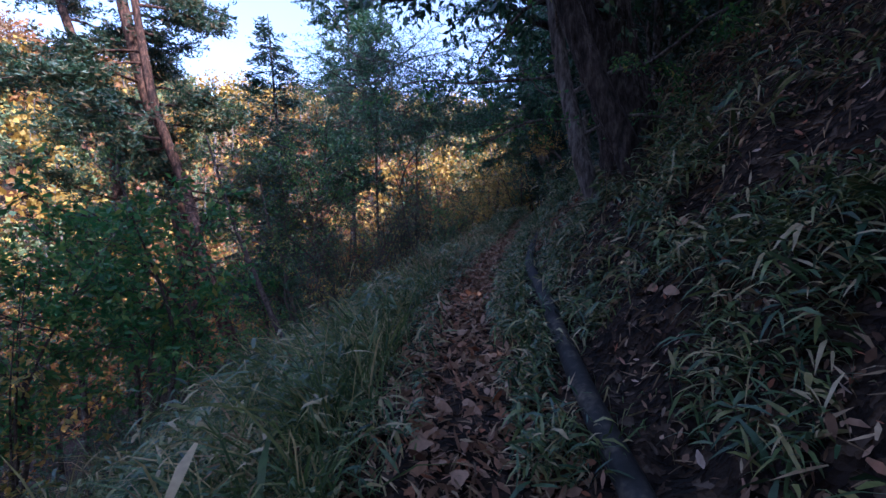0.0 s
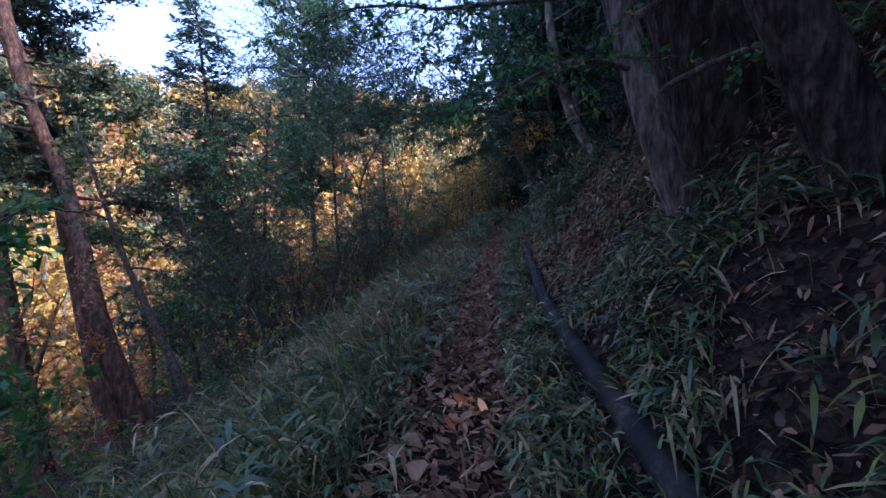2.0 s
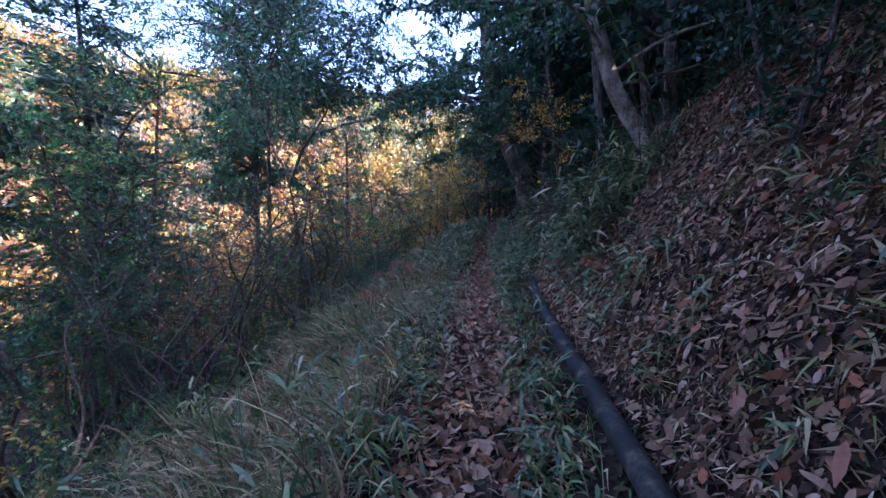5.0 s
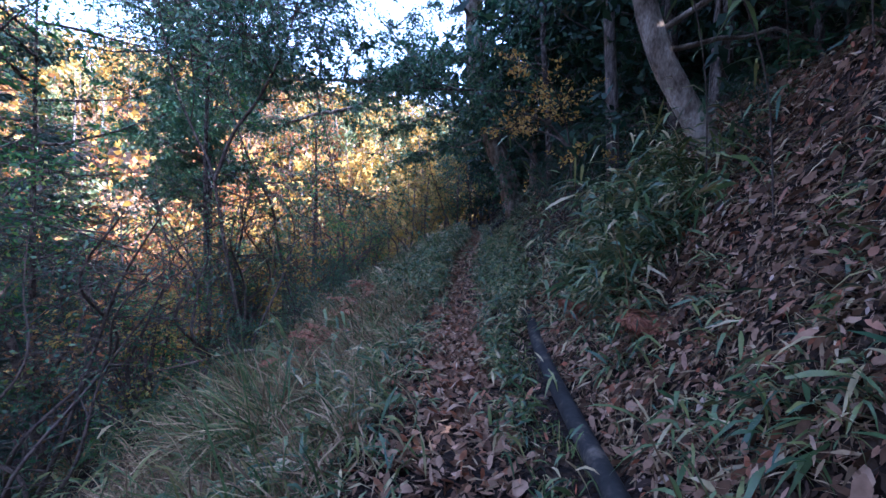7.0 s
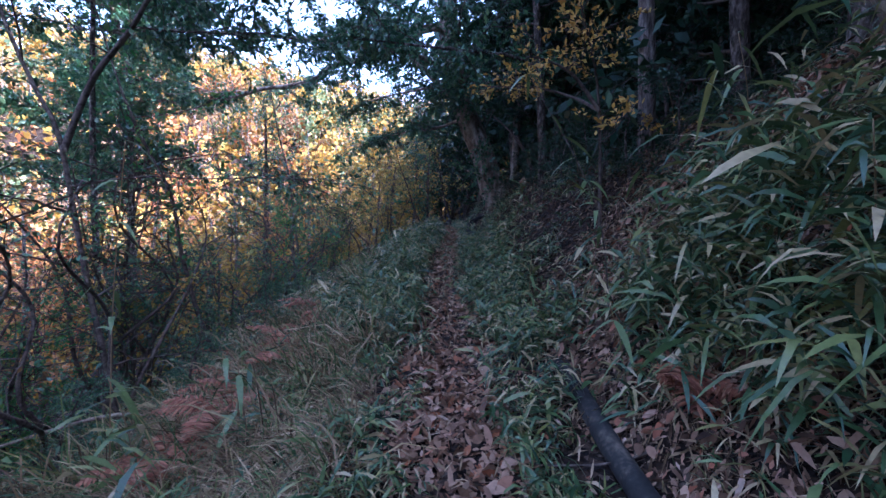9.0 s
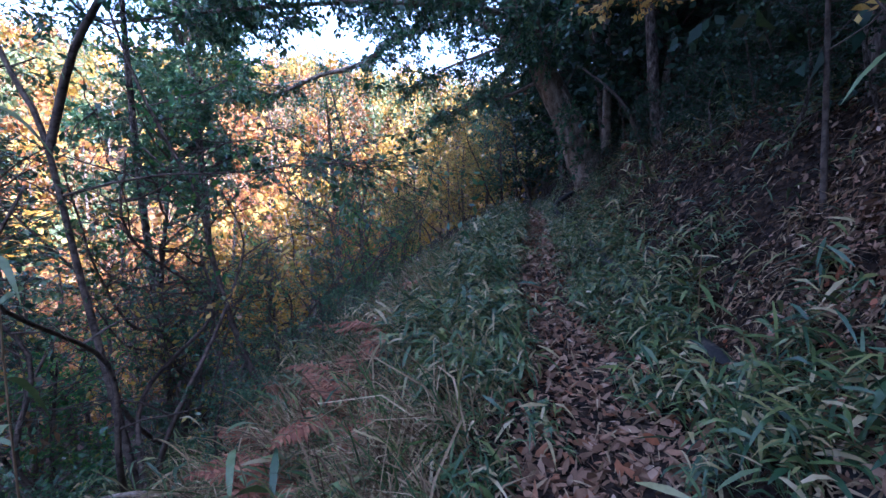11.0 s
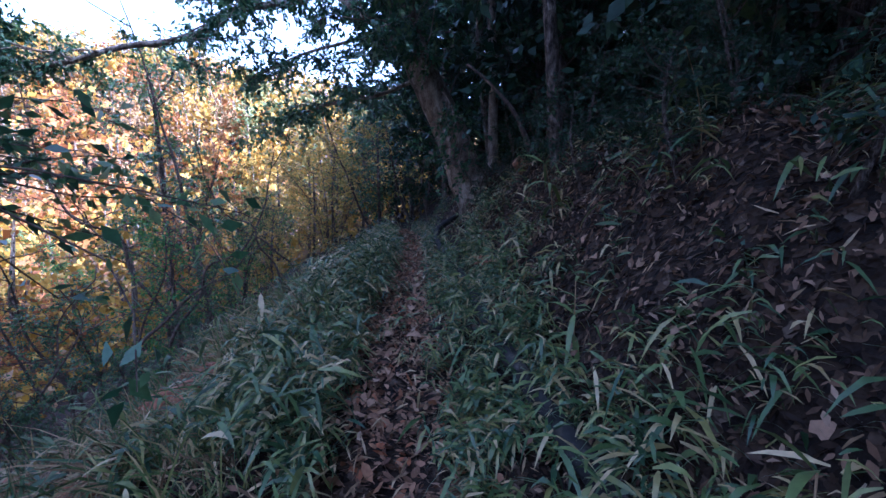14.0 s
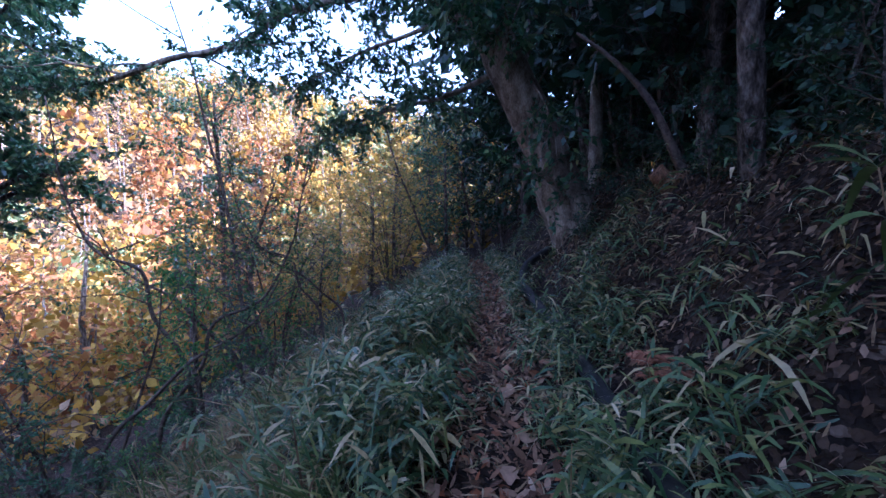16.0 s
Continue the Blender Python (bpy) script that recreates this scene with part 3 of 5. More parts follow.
def conifer(base, height, reach, label, leaf_mat=M_NEEDLE):
    """A fir-like tree: whorls of drooping boughs with flat sprays."""
    b = np.array(base, float)
    p = spline([b, b + (0.02 * height, 0, 0.5 * height), b + (0.0, 0, height)], 0.3)
    ob = thing("conifer_tree", b, label, "tree")
    part("trunk", tube(p, np.linspace(0.15, 0.015, len(p)), 10, 0.03), M_BARK, ob, smooth=True)
    twigs, lp, lw = [], [], []
    for z in np.arange(0.16 * height, 0.985 * height, 0.24):
        share = 1 - z / height
        for k in range(4):
            if rng.random() < 0.1:
                continue
            th = rng.uniform(0, 2 * np.pi)
            ln = (0.3 + reach * share**0.85) * rng.uniform(0.65, 1.15)
            q = wander(b + (0, 0, z + rng.normal() * 0.1), (np.cos(th), np.sin(th), 0.35 - 0.5 * share + 0.2 * rng.normal()), ln, 6, 0.1, -0.03)
            twigs.append(tube(q, np.linspace(0.022 * share + 0.008, 0.004, 7), 4))
            m = int(105 * ln)
            s = rng.uniform(0.12, 1, m) * 6
            kk = np.minimum(s.astype(int), 5)
            d = unit(q[kk + 1] - q[kk])
            sd = np.cross(d, (0, 0, 1.0)) * rng.choice([-1, 1], m)[:, None]
            w = rng.uniform(0, 0.36, m) * np.clip(1.3 - s / 6, 0.3, 1) * min(1, ln)
            lp.append(q[kk] + (s - kk)[:, None] * (q[kk + 1] - q[kk]) + sd * w[:, None] - np.stack([0 * w, 0 * w, 0.35 * w], -1) + rng.normal(size=(m, 3)) * 0.03)
            lw.append(0.7 * d + sd + 0.25 * rng.normal(size=(m, 3)) - np.array([0, 0, 0.25]))
    lp, lw = np.concatenate(lp), np.concatenate(lw)
    ln = rng.uniform(0.09, 0.2, len(lp))
    part("branchwork", joined(twigs), M_TWIG, ob, kind="stuff")
    part("crown", leaves(lp, lw, ln, ln * 0.3), leaf_mat, ob, kind="stuff")
    return ob


conifer((-6.3, 15.3, float(land(-6.3, 15.3)) - 0.1), 12.2, 3.0, "dark green fir with drooping layered boughs")
conifer((-8.6, 20.5, float(land(-8.6, 20.5)) - 0.1), 10.0, 2.6, "dark green fir on the slope below the path")


def pine(trunk, radii, label):
    p = spline(trunk, 0.3)
    lb = branching(p, 16, 2.9, 0.05, 0.36, 0.0, r0=0.045)
    ob = thing("pine_tree", p[0], label, "tree")
    part("trunk", tube(p, np.interp(np.linspace(0, 1, len(p)), np.linspace(0, 1, len(radii)), radii), 12, 0.03), M_BARK_PINE, ob, smooth=True)
    lp, lw, tw = [], [], []
    for q, r in lb:
        part("limb", tube(q, r, 6, 0.03), M_BARK_PINE, ob, smooth=True)
        for _ in range(44):
            k = rng.integers(2, 7)
            t2 = wander(q[k], unit(q[k] - q[k - 1]) + rng.normal(size=3) * (0.9, 0.9, 0.35), rng.uniform(0.3, 0.8), 4, 0.2, 0.03)
            tw.append(tube(t2, np.linspace(0.008, 0.003, 5), 3))
            for c in t2[2:]:
                lp.append(c + rng.normal(size=(9, 3)) * 0.05)
                lw.append(rng.normal(size=(9, 3)) * (1, 1, 0.6) + (0, 0, 0.3))
    lp, lw = np.concatenate(lp), np.concatenate(lw)
    ln = rng.uniform(0.1, 0.2, len(lp))
    part("branchwork", joined(tw), M_TWIG, ob, kind="stuff")
    part("crown", leaves(lp, lw, ln, ln * 0.3), M_PINE, ob, kind="stuff")
    return ob


pine([(-6.6, 11.4, land(-6.6, 11.4) - 0.2), (-7.1, 11.6, -1.5), (-7.9, 12.01, 2.78), (-8.54, 12.16, 4.72), (-9.27, 12.38, 7.48), (-9.9, 12.6, 10.5)], (0.26, 0.22, 0.2, 0.15, 0.08), "tall red-barked pine leaning out over the valley")
pine([(-8.6, 11.8, land(-8.6, 11.8) - 0.2), (-9.68, 12.05, 3.76), (-10.49, 12.21, 5.86), (-11.06, 12.33, 7.48), (-12, 12.6, 10)], (0.22, 0.17, 0.15, 0.12, 0.07), "second leaning pine with dark bark")
pine([(-4.7, 9.6, land(-4.7, 9.6) - 0.2), (-5.6, 9.9, -0.4), (-6.71, 10.84, 1.97), (-7.51, 11.04, 4.05), (-7.95, 11.24, 6.12), (-8.4, 11.4, 9)], (0.17, 0.14, 0.12, 0.1, 0.05), "leaning pine with a dark trunk rising from the slope")


def sapling(name, stems, leaf_mat, label, crown, radius=0.03, category="sapling"):
    """A thin tree or shrub with its stems as polylines in the world."""
    ob = thing(name, stems[0][0], label, category)
    lb = []
    for s in stems:
        p = spline(s, 0.15)
        r = np.linspace(radius, radius * 0.25, len(p))
        part("stem", tube(p, r, 6, 0.04), M_TWIG, ob, smooth=True)
        lb.append((p, r))
        lb += branching(p, 5, 0.35 * np.linalg.norm(p[-1] - p[0]), 0.35, 0.3, 0.0, r0=radius * 0.4)
    tw, lv = foliage(lb, **crown)
    part("branchwork", joined([tube(q, r, 3) for q, r in lb[1:]] + [tw]), M_TWIG, ob, kind="stuff")
    part("crown", lv, leaf_mat, ob, kind="stuff")
    return ob


def rooted(x, y):
    return (x, y, float(land(x, y)) - 0.05)


sapling("forked_sapling", [[rooted(-0.85, 13.4), (-1.3, 13.67, 1.16), (-1.55, 13.81, 2.29), (-1.79, 13.9, 2.74), (-2.2, 14.1, 3.6), (-2.6, 14.4, 5.0), (-2.9, 14.6, 6.4)],
                           [(-1.5, 13.78, 2.15), (-1.26, 13.8, 2.85), (-0.89, 13.77, 3.42), (-0.5, 13.7, 4.3), (-0.2, 13.6, 5.6)]], M_EVERGREEN, "slim forked evergreen sapling below the path", dict(per_metre=13, reach=1.2, leaf=0.08, n_leaf=20, from_share=0.58))
sapling("slim_sapling", [[rooted(-0.2, 14.3), (-0.51, 14.43, 0.34), (-0.76, 14.55, 1.15), (-0.9, 14.64, 1.8), (-1.21, 14.73, 2.39), (-1.51, 14.83, 3.05), (-1.9, 15, 4.2)]], M_BROAD, "slim bare-stemmed sapling beside the path", dict(per_metre=6, reach=0.5, leaf=0.08, n_leaf=10))
sapling("slim_sapling", [[rooted(-0.2, 23.9), (-0.76, 24.13, 2.6), (-1.11, 24.26, 3.94), (-1.47, 24.4, 5.52), (-1.95, 24.56, 7)]], M_BROAD, "tall slim sapling with thin yellow-green leaves", dict(per_metre=4, reach=0.6, leaf=0.09, n_leaf=8), 0.05)
for x, y, h, n in ((-3.0, 4.4, 2.9, 3), (-4.0, 5.4, 3.2, 3), (-4.3, 4.0, 2.8, 3)):
    b = rooted(x, y)
    sapling("broadleaf_sapling", [[b, (b[0] + rng.normal() * 0.2, b[1] + rng.normal() * 0.2, b[2] + 0.5 * h), (b[0] + rng.normal() * 0.6, b[1] + rng.normal() * 0.6, b[2] + h)] for _ in range(n)],
            M_BROAD, "leafy green broadleaf sapling on the slope below the path", dict(per_metre=8, reach=0.6, leaf=0.1, n_leaf=19))

# crooked shrub with bare looping stems, below the path
crooked = sapling("crooked_shrub", [[rooted(-0.3, 21.1), (-0.42, 21.19, 0.0), (-0.92, 21.32, 0.74), (-1.09, 21.38, 1.42), (-1.81, 21.52, 1.76), (-2.27, 21.65, 2.69), (-2.39, 21.71, 3.37), (-2.52, 21.76, 4.05)],
                          [rooted(0.4, 21.3), (0.24, 21.38, 0.0), (-0.2, 21.48, 0.42), (-0.73, 21.6, 0.95), (-1.52, 21.76, 1.39), (-1.96, 21.87, 2.1)]],
        M_THICKET, "crooked dark shrub with bare looping stems", dict(per_metre=5, reach=0.5, leaf=0.08, n_leaf=7, from_share=0.5), 0.04, "shrub")
sapling("slim_sapling", [[rooted(3.9, 23.7), (3.82, 23.78, 1.3), (3.51, 23.87, 1.89), (3.19, 23.97, 2.79), (2.88, 24.06, 3.56), (2.5, 24.2, 5)], [rooted(4.7, 23.1), (4.64, 23.15, 1.7), (4.41, 23.23, 2.4), (4.29, 23.29, 3.0), (4.1, 23.4, 4.2)]],
        M_GOLD_SUNLIT, "slim leaning stems beside the bend in the path, leaves coloured gold as if sunlit", dict(per_metre=7, reach=0.5, leaf=0.08, n_leaf=12), 0.04)
for ps in ([rooted(-3.4, 13.3), (-3.68, 13.42, -1.04), (-4.28, 13.64, 0.64), (-4.73, 13.84, 2.23), (-5.2, 14, 4)], [rooted(-4.1, 12.4), (-4.34, 12.53, -0.61), (-4.61, 12.66, 0.51), (-4.8, 12.74, 1.4), (-5.2, 12.9, 3)],
           [rooted(-3.0, 8.4), (-3.28, 8.45, -1.22), (-3.79, 8.58, -0.13), (-4.3, 8.72, 1.03), (-5, 9, 3)], [rooted(-3.9, 11.0), (-4.2, 11.1, -0.6), (-4.7, 11.2, 1.0), (-5.0, 11.3, 2.6)], [rooted(-4.9, 7.2), (-5.2, 7.3, 0.2), (-5.6, 7.3, 2.2)]):
    sapling("dark_stem_tree", [ps], M_THICKET, "dark bare-stemmed tree leaning out over the slope", dict(per_metre=7, reach=0.7, leaf=0.09, n_leaf=14, from_share=0.5), 0.07, "tree")


# evergreen tree standing beyond the bend, and a grove of shrubs
def round_tree(name, base, height, width, leaf_mat, label, leaf=0.14, n=26, bark=M_BARK, bare=0.25, category="tree", group="", limbs=18, per=6, steps=2, spread=0.55, girth=1.0):
    b = np.array(base, float)
    tr = np.array([b, b + (rng.normal() * 0.15, rng.normal() * 0.15, 0.5 * height), b + (rng.normal() * 0.3, rng.normal() * 0.3, height)])
    lb = branching(spline(tr, 0.4), limbs, width * 0.5, spread, bare, 0.02, r0=0.012 * height * 0.35)
    return tree(name, tr, (0.016 * height * girth, 0.012 * height * girth, 0.004 * height * girth), bark, label, category, lb, dict(per_metre=per, reach=0.28 * width, leaf=leaf, n_leaf=n, steps=steps), leaf_mat, sides=8, group=group, fine_limbs=category == "shrub" or group != "")


round_tree("evergreen_tree", rooted(-5.6, 24.5), 18, 5.2, M_EVERGREEN, "tall dense blue-green evergreen tree below the path", 0.17, 60, bare=0.28, limbs=46, per=8, girth=0.45)
round_tree("evergreen_tree", rooted(-2.2, 28.5), 8.5, 4.0, M_EVERGREEN, "thin evergreen tree beyond the bend", 0.15, 20, bare=0.3, limbs=20)

# slim trees of the slope whose crowns spread high over the path
round_tree("evergreen_tree", rooted(-2.7, 16.9), 9.6, 7.6, M_EVERGREEN, "slim evergreen tree with a wide thin crown over the path", 0.085, 26, bare=0.72, limbs=34, per=6, spread=0.15, girth=0.4)
round_tree("broadleaf_tree", rooted(-3.5, 12.1), 4.9, 3.6, M_BROAD, "slim broadleaf tree with dark green leaves below the path", 0.075, 24, bare=0.4, limbs=18, girth=0.4)
round_tree("evergreen_tree", rooted(-4.2, 14.2), 7.2, 4.4, M_EVERGREEN, "evergreen tree with drooping leaves below the path", 0.085, 26, bare=0.35, limbs=18, spread=0.2, girth=0.5)

round_tree("evergreen_shrub", rooted(-1.6, 15.2), 3.5, 2.4, M_EVERGREEN, "loose evergreen shrub with dark stems below the path", 0.07, 13, bare=0.3, limbs=20, category="shrub", group="slope shrubs", girth=0.7)
P_EV = round_tree("evergreen_shrub", rooted(-4.6, 17.2), 3.6, 2.4, M_EVERGREEN, "dark green evergreen shrub on the shaded slope", 0.1, 21, bare=0.05, category="shrub", group="slope shrubs")
P_RU = round_tree("autumn_shrub", rooted(-6.4, 18.6), 3.8, 2.6, M_RUSSET, "thin shrub with russet autumn leaves", 0.1, 12, bare=0.05, category="shrub", group="slope shrubs")
P_OR = round_tree("autumn_shrub", rooted(-7.8, 24.0), 4.5, 2.8, M_ORANGE, "shrub with bright orange autumn leaves", 0.11, 14, bare=0.1, category="shrub", group="slope shrubs")
P_GO = round_tree("autumn_shrub", rooted(3.4, 30.4), 3.8, 2.6, M_GOLD_SUNLIT, "shrub with olive autumn leaves, coloured gold as if sunlit", 0.1, 15, bare=0.1, category="shrub", group="slope shrubs")
P_BR = round_tree("broadleaf_shrub", rooted(-5.9, 13.2), 3.4, 2.6, M_BROAD, "leafy yellow-green shrub on the slope", 0.1, 18, bare=0.05, category="shrub", group="slope shrubs")


def thicket(x, y, height, label, leaf_mat=M_THICKET):
    """A many-stemmed shrub, fine-leaved, fanning out from its foot."""
    b = np.array(rooted(x, y))
    stems = []
    for _ in range(7):
        th = rng.uniform(0, 2 * np.pi)
        sp = rng.uniform(0.15, 0.6) * height
        t = b + (0.4 * sp * np.cos(th), 0.4 * sp * np.sin(th), 0.55 * height)
        stems.append([tuple(b + (0.06 * np.cos(th), 0.06 * np.sin(th), 0)), tuple(t), tuple(b + (sp * np.cos(th), sp * np.sin(th), height * rng.uniform(0.8, 1.1)))])
    return tagged(sapling("thicket_shrub", stems, leaf_mat, label, dict(per_metre=3.2, reach=0.4, leaf=0.08, n_leaf=7, steps=2, from_share=0.15, thick=0.004), 0.014, "shrub"), group="slope thicket")


P_TH = [thicket(-1.3, 14.9, 2.4, "fine-leaved olive thicket shrub below the path, coloured gold as if sunlit", M_GOLD_SUNLIT), thicket(0.9, 24.6, 2.6, "fine-leaved thicket shrub with thin dark stems"), thicket(-2.8, 13.0, 2.6, "thin thicket shrub with sparse russet leaves", M_RUSSET)]


def planted(proto, x, y, size, sink=0.05):
    return copy_thing(proto, pose(x, y, float(land(x, y)) - sink, 0, 0, rng.uniform(0, 360)) @ Matrix.Scale(size, 4))


for x, y, pr, s in ((4.5, 26.4, P_EV, 0.9), (5.4, 27.6, P_EV, 1.1), (6.2, 30.5, P_EV, 1.4), (4.8, 31, P_EV, 1.3), (0.3, 21.6, P_EV, 0.5), (1.3, 23.4, P_GO, 0.6), (2.3, 25.8, P_GO, 0.8), (3.1, 26.6, P_GO, 0.9), (2.2, 29, P_GO, 1.1), (4.2, 28.5, P_GO, 1.0), (3.6, 33, P_GO, 1.3), (1.0, 31, P_GO, 1.3), (5.0, 34, P_GO, 1.3), (5.8, 31, P_GO, 1.2), (0.2, 27.4, P_GO, 0.9),
                    (-0.7, 16.0, P_EV, 0.45), (-0.4, 18.3, P_EV, 0.5), (-1.6, 15.2, P_EV, 0.5), (-1.2, 17.3, P_GO, 0.6), (-0.6, 26.6, P_OR, 1.1), (-0.1, 21.0, P_BR, 0.75), (0.9, 21.9, P_BR, 0.5), (-2.6, 14.6, P_BR, 0.6), (-6.8, 7.6, P_OR, 0.9), (-7.8, 6.2, P_RU, 1.0), (-6.0, 9.2, P_OR, 0.8), (-1.8, 30, P_RU, 1.2),
                    (-5.6, 14, P_BR, 0.9), 
                    (-9.4, 9.6, P_EV, 1.2), (-8.4, 15.2, P_EV, 1.1), (-10.5, 13.4, P_RU, 1.1), (-7.2, 17.0, P_EV, 1.0), (-9.4, 18.0, P_RU, 1.2), (-8.0, 22.0, P_RU, 1.2),
                    (-10.2, 24.0, P_OR, 1.2), (-8.6, 29, P_OR, 1.4), (-6.6, 33, P_BR, 1.5), (-11.6, 18.6, P_OR, 1.2), (-12.5, 9.5, P_OR, 1.2), (-11.5, 6, P_BR, 1.2)):
    planted(pr, x, y, s)

for k, (x, y, s) in enumerate(((-2.0, 12.8, 0.8), (-1.6, 11.4, 0.7), (-2.6, 10.2, 0.9), (-2.4, 8.4, 0.8), (-3.2, 7.2, 0.9), (-2.2, 16.2, 1.0), (-0.9, 18.2, 0.8), (0.2, 19.8, 0.75), (0.5, 22.6, 0.9), (1.6, 22.4, 0.8), (2.2, 24.4, 1.0), (1.2, 26.2, 1.1), (2.8, 25.6, 0.9),
                              (-0.9, 24.2, 1.1), (-2.2, 20.0, 1.0), (-3.4, 18.0, 1.1), (-3.8, 14.2, 1.0), (-3.4, 11.6, 1.0), (3.6, 27.6, 1.0), (0.4, 28.2, 1.2), (-4.2, 6.2, 1.0), (-3.9, 3.6, 1.0), (-4.6, 9.6, 1.1), (-5.0, 16.4, 1.2))):
    if k % 3 == 0 if y < 14.5 else k % 4 == 0:
        planted(P_TH[(k * 2) % 3], x, y, s * rng.uniform(0.65, 1.6))

for k in range(22):
    y = 4.5 + 0.68 * k + rng.uniform(-0.3, 0.3)
    planted((P_EV, P_EV, P_BR)[k % 3], float(along(PATH_X, y)) - rng.uniform(3.0, 4.4), y, rng.uniform(0.12, 0.22))
for k in range(6):
    y = 6 + 2.1 * k + rng.uniform(-0.4, 0.4)
    planted((P_EV, P_BR, P_EV)[k % 3], float(along(PATH_X, y)) - rng.uniform(4.8, 7.5), y, rng.uniform(0.45, 0.75))
for x, y, s in ((0.2, 18.9, 0.65), (1.6, 21.3, 0.6), (-1.3, 15.2, 0.6), (-2.2, 10.8, 0.5)):
    planted(crooked, x, y, s)



def bare_shrub(x, y, height, label):
    """Dark crooked stems, much branched, with a few leaves."""
    b = np.array(rooted(x, y))
    stems = []
    for k in range(4):
        th = rng.uniform(0, 2 * np.pi)
        out = np.array([np.cos(th), np.sin(th), 0])
        stems.append([tuple(b + 0.08 * out)] + [tuple(b + out * height * f * 0.45 + (*(0.07 * height * rng.normal(size=2)), height * f)) for f in (0.3, 0.6, 0.85, 1.05)])
    return tagged(sapling("bare_shrub", stems, M_EVERGREEN, label, dict(per_metre=4.5, reach=0.55, leaf=0.06, n_leaf=4, from_share=0.25, thick=0.005), 0.028, "shrub"), group="bare shrubs")


for x, y, s in ((0.3, 17.2, 0.24), (-0.3, 16.6, 0.28), (0.0, 18.1, 0.26), (0.5, 19.0, 0.24), (0.1, 15.0, 0.24), (-0.5, 14.4, 0.28), (-0.2, 13.2, 0.22), (-0.7, 12.3, 0.24)):
    planted(P_EV, x, y, s)
P_BA = [bare_shrub(-1.2, 13.8, 2.6, "dark crooked bare-branched shrub below the path"), bare_shrub(-2.7, 11.9, 3.2, "dark much-branched shrub with a few green leaves")]
for k, (x, y, s) in enumerate(((-1.9, 12.9, 1.0), (-1.7, 15.4, 1.05), (-2.9, 14.0, 1.1), (-3.3, 10.2, 1.0), (-2.5, 17.6, 1.1), (-1.0, 19.4, 0.9), (-4.0, 12.4, 1.1), (-2.2, 10.9, 0.75), (-0.6, 16.8, 0.7))):
    planted(P_BA[k % 2], x, y, s)

# ---- the wooded bank above the path ----
P_CE = [round_tree("cedar_tree", rooted(x, y), 15, 6, M_NEEDLE, "tall dark forest tree of the bank, also set unseen to block light", 0.85, 7, bare=0.22, limbs=12, per=3.4, steps=2, bark=M_BARK_DARK, group="bank forest") for x, y in ((9.5, 13), (12.5, 21), (10.5, 27))]
# spots at negative y are unseen trees, added behind the start to block light
spots = [(6.6, 16.4), (7.4, 18.0), (6.9, 20.2), (8.2, 17.2), (9.0, 19.5), (7.8, 21.4), (6.2, 14.6), (6.9, 13.2), (5.2, -3.2), (6.4, -4.2), (8.2, -5.6), (7.2, -7.5), (10, -6.8), (4.6, -6), (9, -2.5), (11.5, -9), (7.2, 26), (8.3, 23.4), (7.4, 19.5), (9.6, 18.2), (8.1, 15.6), (6.4, 12.4), (7.6, 10), (6.0, 8), (8.8, 7), (6.6, 4.6), (5.0, 1.5), (7.6, 1.5), (5.4, -1.5), (4, -4.5), (1.5, -5), (-1.5, -4.5), (-4.5, -3.5), (-7.5, -2.5), (0, -8), (-4, -8), (-8, -7), (3, -9), (-12, -4)]
spots += [(rng.uniform(9, 26), rng.uniform(-30, 27)) for _ in range(18)]
for k, (x, y) in enumerate(spots):
    planted(P_CE[k % 3], x, y, rng.uniform(0.8, 1.15), 0.2)
P_US = round_tree("evergreen_shrub", rooted(4.6, 7.4), 2.6, 2.2, M_EVERGREEN_SHADED, "evergreen shrub in the bank forest, leaves coloured as in shade", 0.115, 14, bare=0.1, category="shrub", group="bank shrubs", limbs=14)
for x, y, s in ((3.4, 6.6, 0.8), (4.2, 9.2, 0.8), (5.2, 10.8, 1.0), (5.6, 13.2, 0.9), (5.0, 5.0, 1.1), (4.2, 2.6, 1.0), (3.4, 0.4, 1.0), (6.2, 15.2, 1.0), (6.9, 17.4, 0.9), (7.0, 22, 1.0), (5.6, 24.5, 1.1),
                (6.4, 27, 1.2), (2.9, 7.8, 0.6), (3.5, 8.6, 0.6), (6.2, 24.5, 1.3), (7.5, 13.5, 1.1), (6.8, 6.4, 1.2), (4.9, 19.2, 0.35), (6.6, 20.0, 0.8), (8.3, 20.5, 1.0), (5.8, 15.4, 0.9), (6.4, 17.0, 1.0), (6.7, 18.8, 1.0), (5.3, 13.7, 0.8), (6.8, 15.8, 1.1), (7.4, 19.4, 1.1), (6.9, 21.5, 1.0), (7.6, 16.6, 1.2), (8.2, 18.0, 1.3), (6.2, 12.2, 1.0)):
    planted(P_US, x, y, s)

P_BT = [round_tree("bank_tree", rooted(x, y), 6.5, 4.2, M_EVERGREEN_SHADED, "leafy evergreen tree on the bank, leaves coloured as in shade", 0.22, 14, bare=0.06, limbs=17, per=5, steps=2, spread=0.3, group="bank trees") for x, y in ((4.4, 11.2), (6.0, 18.6))]
